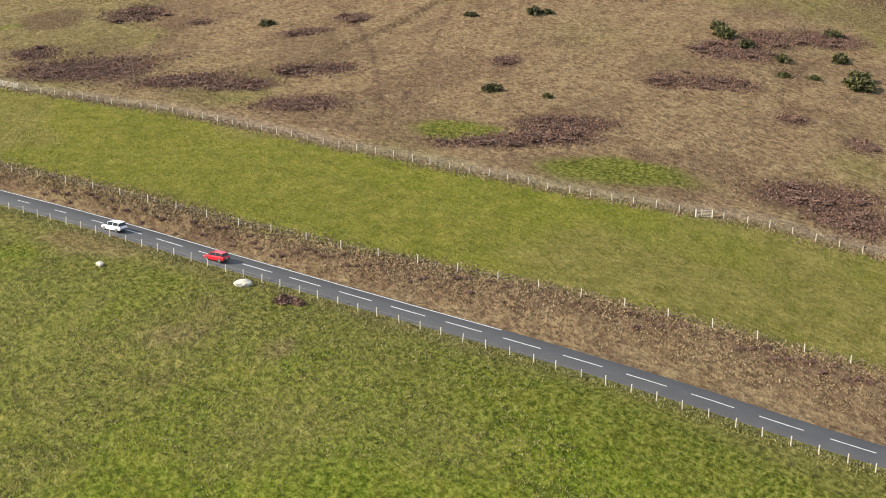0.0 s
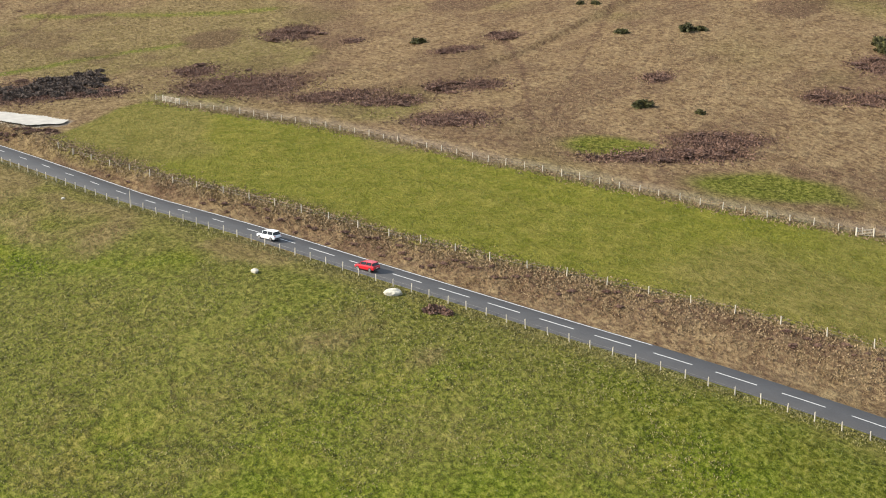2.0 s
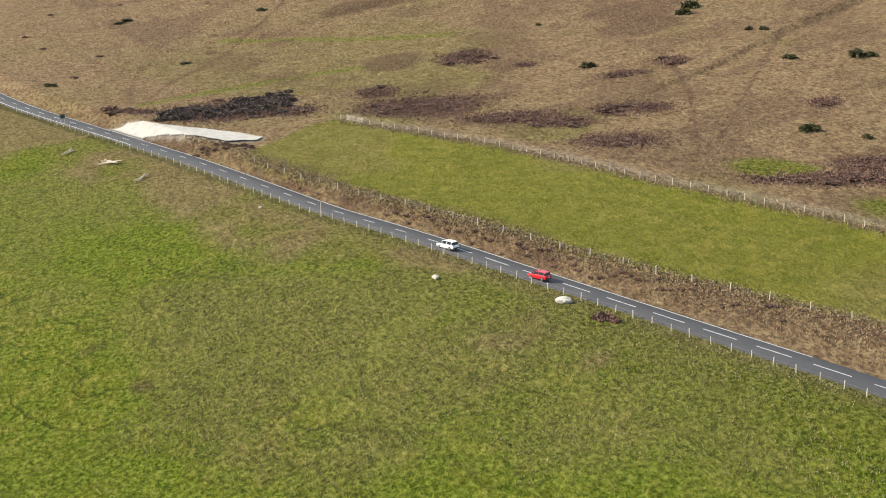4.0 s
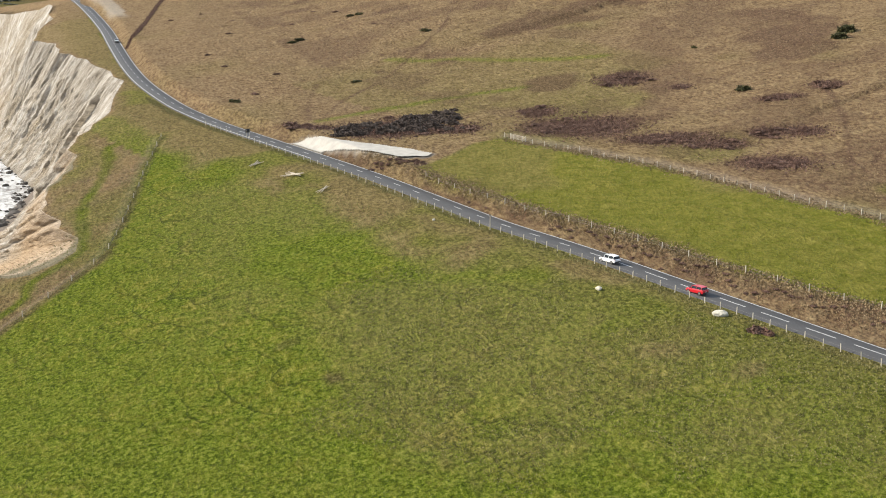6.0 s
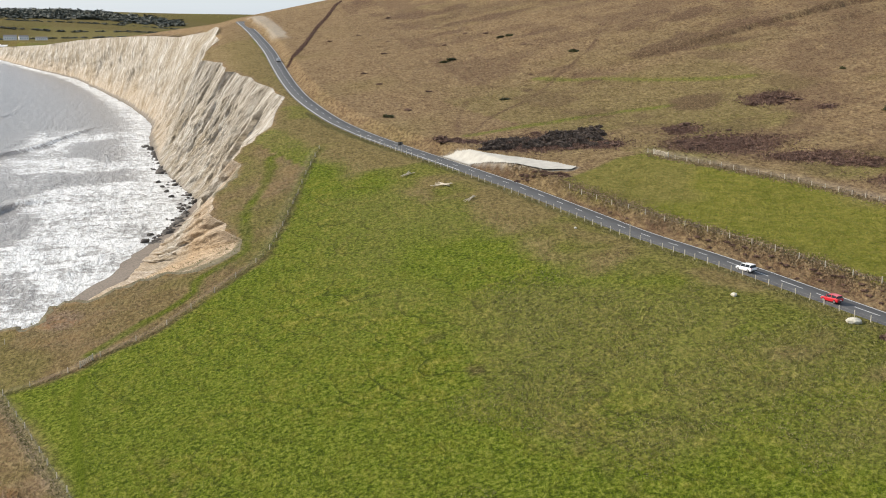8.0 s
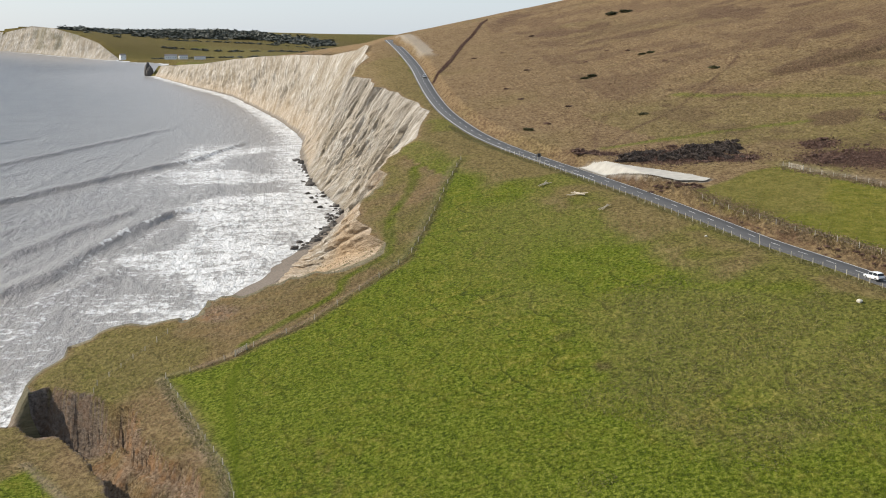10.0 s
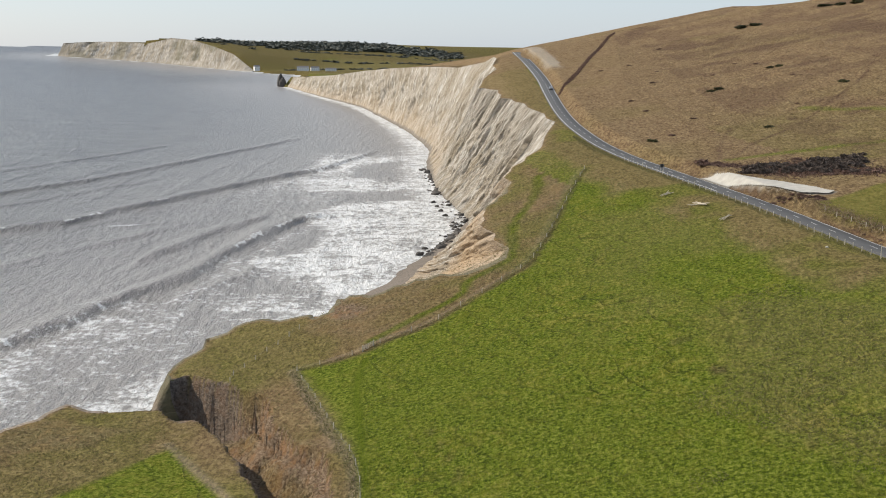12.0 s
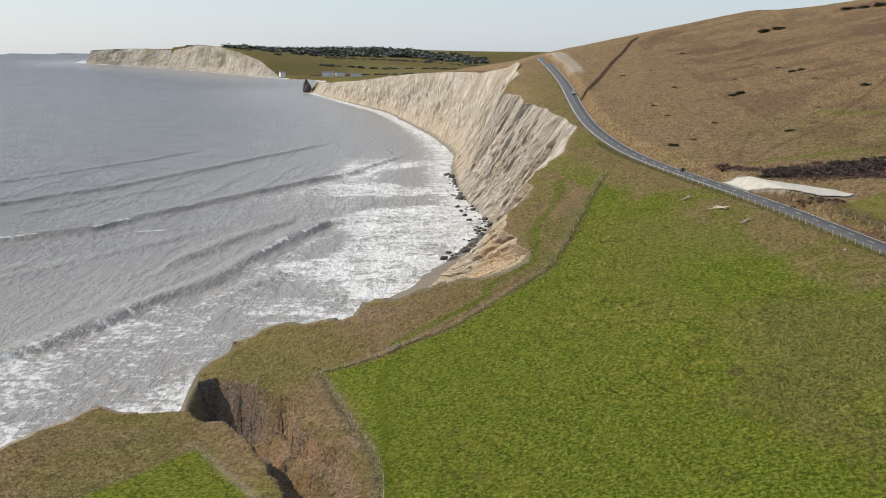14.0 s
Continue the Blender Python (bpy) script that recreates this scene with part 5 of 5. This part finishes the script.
blades("fence_grass", "pale long grass under the ravine fence", x, y, .2, .25, SEDGE, 22)
x, y = along(COAST_FENCE, 1500, .7, 23)
blades("fence_grass", "pale long grass under the coast fence", x, y, .2, .22, SEDGE, 24)


def foliage(radius, height, count, leaf, seed, flat=0.0):
    r = np.random.RandomState(seed)
    v = r.normal(size=(count, 3))
    v /= np.linalg.norm(v, axis=1, keepdims=True)
    v[:, 2] = np.abs(v[:, 2])
    lump = 0.62 + 0.75 * np.array([noise.noise(Vector(p) * 1.7 + Vector((seed * 3.1, 0, 0))) for p in v])[:, None] * .8 + .38 * r.uniform(0, 1, (count, 1)) ** 2 * r.choice([-1, 1], (count, 1)) * .5
    P = v * lump * np.array([radius, radius * .8, height]) * r.uniform(.75, 1.05, (count, 1))
    A, B = r.normal(size=(count, 3)), r.normal(size=(count, 3))
    A, B = A / np.linalg.norm(A, axis=1, keepdims=True) * leaf, B / np.linalg.norm(B, axis=1, keepdims=True) * leaf
    verts = np.stack([P - A * .5, P + A * .5 + B * .2, P + B], 1).reshape(-1, 3)
    return verts


def foliage_mesh(name, verts, mat):
    n_ = len(verts) // 3
    return mesh_from(name, verts, np.arange(n_ * 3).reshape(-1, 3), mat, False)


GORSE_MESH = [foliage_mesh("gorse", foliage(1, .75, 1400, .24, 70 + k), GORSE) for k in range(4)]
DARK_THORN_MESH = [foliage_mesh("dark_thorn", foliage(1, .7, 1000, .22, 110 + k), DARK_BRAMBLE) for k in range(3)]
THORN_MESH = [foliage_mesh("thorn", foliage(1, .6, 900, .24, 90 + k), BRAMBLE) for k in range(4)]
rnd = random.Random(5)


def shrub(name, label, meshes, x, y, size, tall=1.0, group=""):
    o = tagged(new(name, meshes[rnd.randrange(len(meshes))]), label, "bush", group)
    o.location = (x, y, gz(x, y) - 0.1)
    o.scale, o.rotation_euler = (size, size * rnd.uniform(.8, 1.1), size * tall * rnd.uniform(.8, 1.1)), (0, 0, rnd.uniform(0, 6))
    return o


for x_, y_, sz_ in [(223.7, 256.2, 2.6), (230.1, 244.5, 1.5), (220.6, 338.9, 2.6), (275.7, 328.2, 2.0), (261.6, 302.1, 2.2), (274.1, 290.6, 3.2), (277, 287.8, 2.4), (296.7, 244.8, 3.6), (294.3, 235.9, 3.0), (299.8, 248.7, 3.2), (294.6, 226, 3.0), (323.3, 228.8, 3.0),
                    (307.5, 217.1, 3.2), (294.2, 204.2, 4.2), (290, 214.1, 2.0), (285.4, 219.1, 2.0), (273.7, 332, 1.8), (275.4, 365.3, 3.0), (282.1, 370.1, 3.5), (299.2, 207.2, 3.5), (239.3, 394.9, 1.4)]:
    shrub("gorse_bush", "dark green gorse bush on the dry hillside", GORSE_MESH, x_, y_, sz_, .9, "gorse bushes")
for x_, y_, sz_ in [(144.9, 704.7, 2.4), (200.2, 734.1, 6), (207.9, 731.1, 5), (135, 523.9, 3), (131, 521.7, 2.6), (158.3, 587.5, 1.8), (165.2, 575.6, 2.2), (170, 554.2, 3), (166, 554.9, 2.5), (167.8, 525.9, 1.8), (142.1, 564.5, 2), (114.1, 565.5, 2.2), (97.3, 492.2, 2),
                    (110.9, 465.8, 2), (132.1, 438.4, 2.6), (88, 430.7, 2.8), (272.4, 741.2, 6), (257.1, 754.7, 5), (264.7, 747, 5), (178.4, 493.5, 3), (100.1, 633.6, 2), (96.3, 520.2, 2), (96.9, 439.5, 2), (123.4, 601.9, 1.4), (152.3, 470.8, 1.6), (116.4, 643.2, 1.6)]:
    shrub("heath_bush", "low dark heath bush on the brown down", GORSE_MESH if sz_ > 2.4 else THORN_MESH, x_, y_, sz_, .45, "heath bushes")
shrub("roadside_bush", "leafless brown bush beside the road fence", THORN_MESH, 128.4, 202.9, 1.9, 1.0)
shrub("roadside_bush", "leafless brown bush beside the road fence", THORN_MESH, 129.6, 201.4, 1.5, 1.0)
for x_, y_, rx_, ry_, tn_ in BRAMBLE_PATCHES:
    c_, s_ = math.cos(radians(tn_)), math.sin(radians(tn_))
    for k in range(int(rx_ * ry_ * .11) + 3):
        a_, b_ = rnd.gauss(0, rx_ * .42), rnd.gauss(0, ry_ * .42)
        shrub("bramble_clump", "purple-brown bare bramble clump", THORN_MESH, x_ + a_ * c_ - b_ * s_, y_ + a_ * s_ + b_ * c_, rnd.uniform(1.3, 2.9), rnd.uniform(.3, .5), "bramble clumps")
for s in np.arange(24, s_of(113.2, 316.9), 1.6):
    if vnoise(np.array([s]), np.array([0.0]), 14, 44)[0] > 0.55:
        p, _ = road_at(s, float(bank_top(s)) - rnd.uniform(.5, 3.5))
        shrub("bank_bramble", "brown bramble clump on the road bank", THORN_MESH, p[0], p[1], rnd.uniform(.6, 1.15), .5, "bank brambles")
for k in range(150):
    t, w_ = rnd.random(), rnd.random()
    x_, y_ = 103 + 34 * t + 6 * w_ + rnd.gauss(0, 1), 369 - 13 * t + w_ * (8 + 16 * t) + rnd.gauss(0, 1)
    shrub("thorn_thicket", "dark leafless thicket behind the lay-by", DARK_THORN_MESH, x_, y_, rnd.uniform(1.5, 3.0), rnd.uniform(.55, .9), "lay-by thicket")
for k in range(22):
    t = rnd.random()
    shrub("thorn_thicket", "dark leafless thicket between road and lay-by", THORN_MESH, 103 + 12 * t + rnd.gauss(0, .8), 340 - 14 * t + rnd.gauss(0, .8), rnd.uniform(.8, 1.5), .7, "lay-by thicket")

bx, by = [], []
for x_, y_, rx_, ry_, tn_ in BRAMBLE_PATCHES:
    r = np.random.RandomState(int(x_ + y_))
    n_ = int(rx_ * ry_ * 16)
    a_, b_ = r.normal(0, rx_ * .5, n_), r.normal(0, ry_ * .5, n_)
    c_, s_ = math.cos(radians(tn_)), math.sin(radians(tn_))
    bx.append(x_ + a_ * c_ - b_ * s_)
    by.append(y_ + a_ * s_ + b_ * c_)
bx, by = np.concatenate(bx), np.concatenate(by)
ok_ = road_frame(bx, by)[1] < -10
blades("dead_bracken", "red-brown dead bracken and bramble stems", bx[ok_], by[ok_], .3, .5, BRAMBLE, 26, "bracken")

x, y = along([(71.3, 574.6), (78.4, 597.8), (88.2, 637.2), (105.2, 709.5), (138.6, 830)], 3500, .4, 27)
blades("hedge_bank", "dark overgrown hedge bank across the brown down", x, y, .7, .3, BRAMBLE, 28, "hedge")

# ---- distance ----
far_x, far_y, far_h = [], [], []
r = np.random.RandomState(8)
wood = []
for k in range(900):
    ridge = r.uniform(-700, 150)
    yy = 4250 + 0.12 * ridge + r.normal(0, 90)
    wood.append((ridge, yy, r.uniform(9, 17)))
for k in range(260):
    wood.append((r.uniform(-380, 250), r.choice([3500, 3720, 3950]) + r.normal(0, 7), r.uniform(4, 7)))
allv = []
wx, wy = np.array([w[0] for w in wood]), np.array([w[1] for w in wood])
wz = ground_z(wx, wy)
for (x_, y_, h_), z_ in zip(wood, wz):
    allv.append(foliage(1, 1, 56, .5, int(r.randint(1e6))) * np.array([h_ * 1.7, h_ * 1.7, h_ * .75]) + np.array([x_, y_, z_]))
tagged(new("distant_woods", foliage_mesh("distant_woods", np.concatenate(allv), TREE)), "dark winter woods and hedges on distant hills", "trees", kind="stuff")

HOUSE_WALL, HOUSE_ROOF = plain("render_wall", (0.72, 0.71, 0.68), 0.8, grain=1, spread=.08), plain("slate_roof", (0.16, 0.15, 0.15), 0.7, grain=2)


def house(label, x, y, w, d, h, turn):
    g = new("house", None)
    g.location, g.rotation_euler = (x, y, gz(x, y)), (0, 0, turn)
    tagged(g, label, "house", "houses at the bay")
    bm = bmesh.new()
    box(bm, w, d, h + 1, Matrix.Translation((0, 0, h / 2 - .5)))
    part("wall", bm, HOUSE_WALL, g)
    v = [(-w / 2 - .4, -d / 2 - .4, h), (w / 2 + .4, -d / 2 - .4, h), (w / 2 + .4, d / 2 + .4, h), (-w / 2 - .4, d / 2 + .4, h), (-w / 2, 0, h + d * .35), (w / 2, 0, h + d * .35)]
    part("roof", mesh_from("roof", v, [(0, 1, 5, 4), (2, 3, 4, 5), (1, 2, 5), (3, 0, 4), (3, 2, 1, 0)], HOUSE_ROOF, False), HOUSE_ROOF, g)
    for k in np.linspace(-w * .35, w * .35, max(2, int(w / 6))):
        bm = bmesh.new()
        box(bm, 1.6, .12, 1.6)
        part("window", bm, GLASS, g).location = (k, -d / 2 - .05, h * .55)


for args in [("white house above the far cliffs", -86, 2900, 22, 10, 9, .2), ("long white seaside house at the bay", -318, 3390, 34, 12, 10, .1), ("white house at the bay", -285, 3400, 24, 10, 9, .3),
             ("white seaside building on the point", -462, 3500, 16, 12, 12, .5), ("low pale house near the shore", -235, 3330, 30, 9, 6, .1)]:
    house(*args)
for k, (x_, y_, h_) in enumerate([(-300, 2672, 20), (-293, 2660, 16)]):
    o = boulder("sea_stack", "dark chalk stack standing in the sea off the point", x_, y_, 6, 7, h_, DARKROCK, 60 + k, "sea stack", "sea stacks", 0)
    o.location.z = float(sea_level(x_, y_)) + h_ * .42
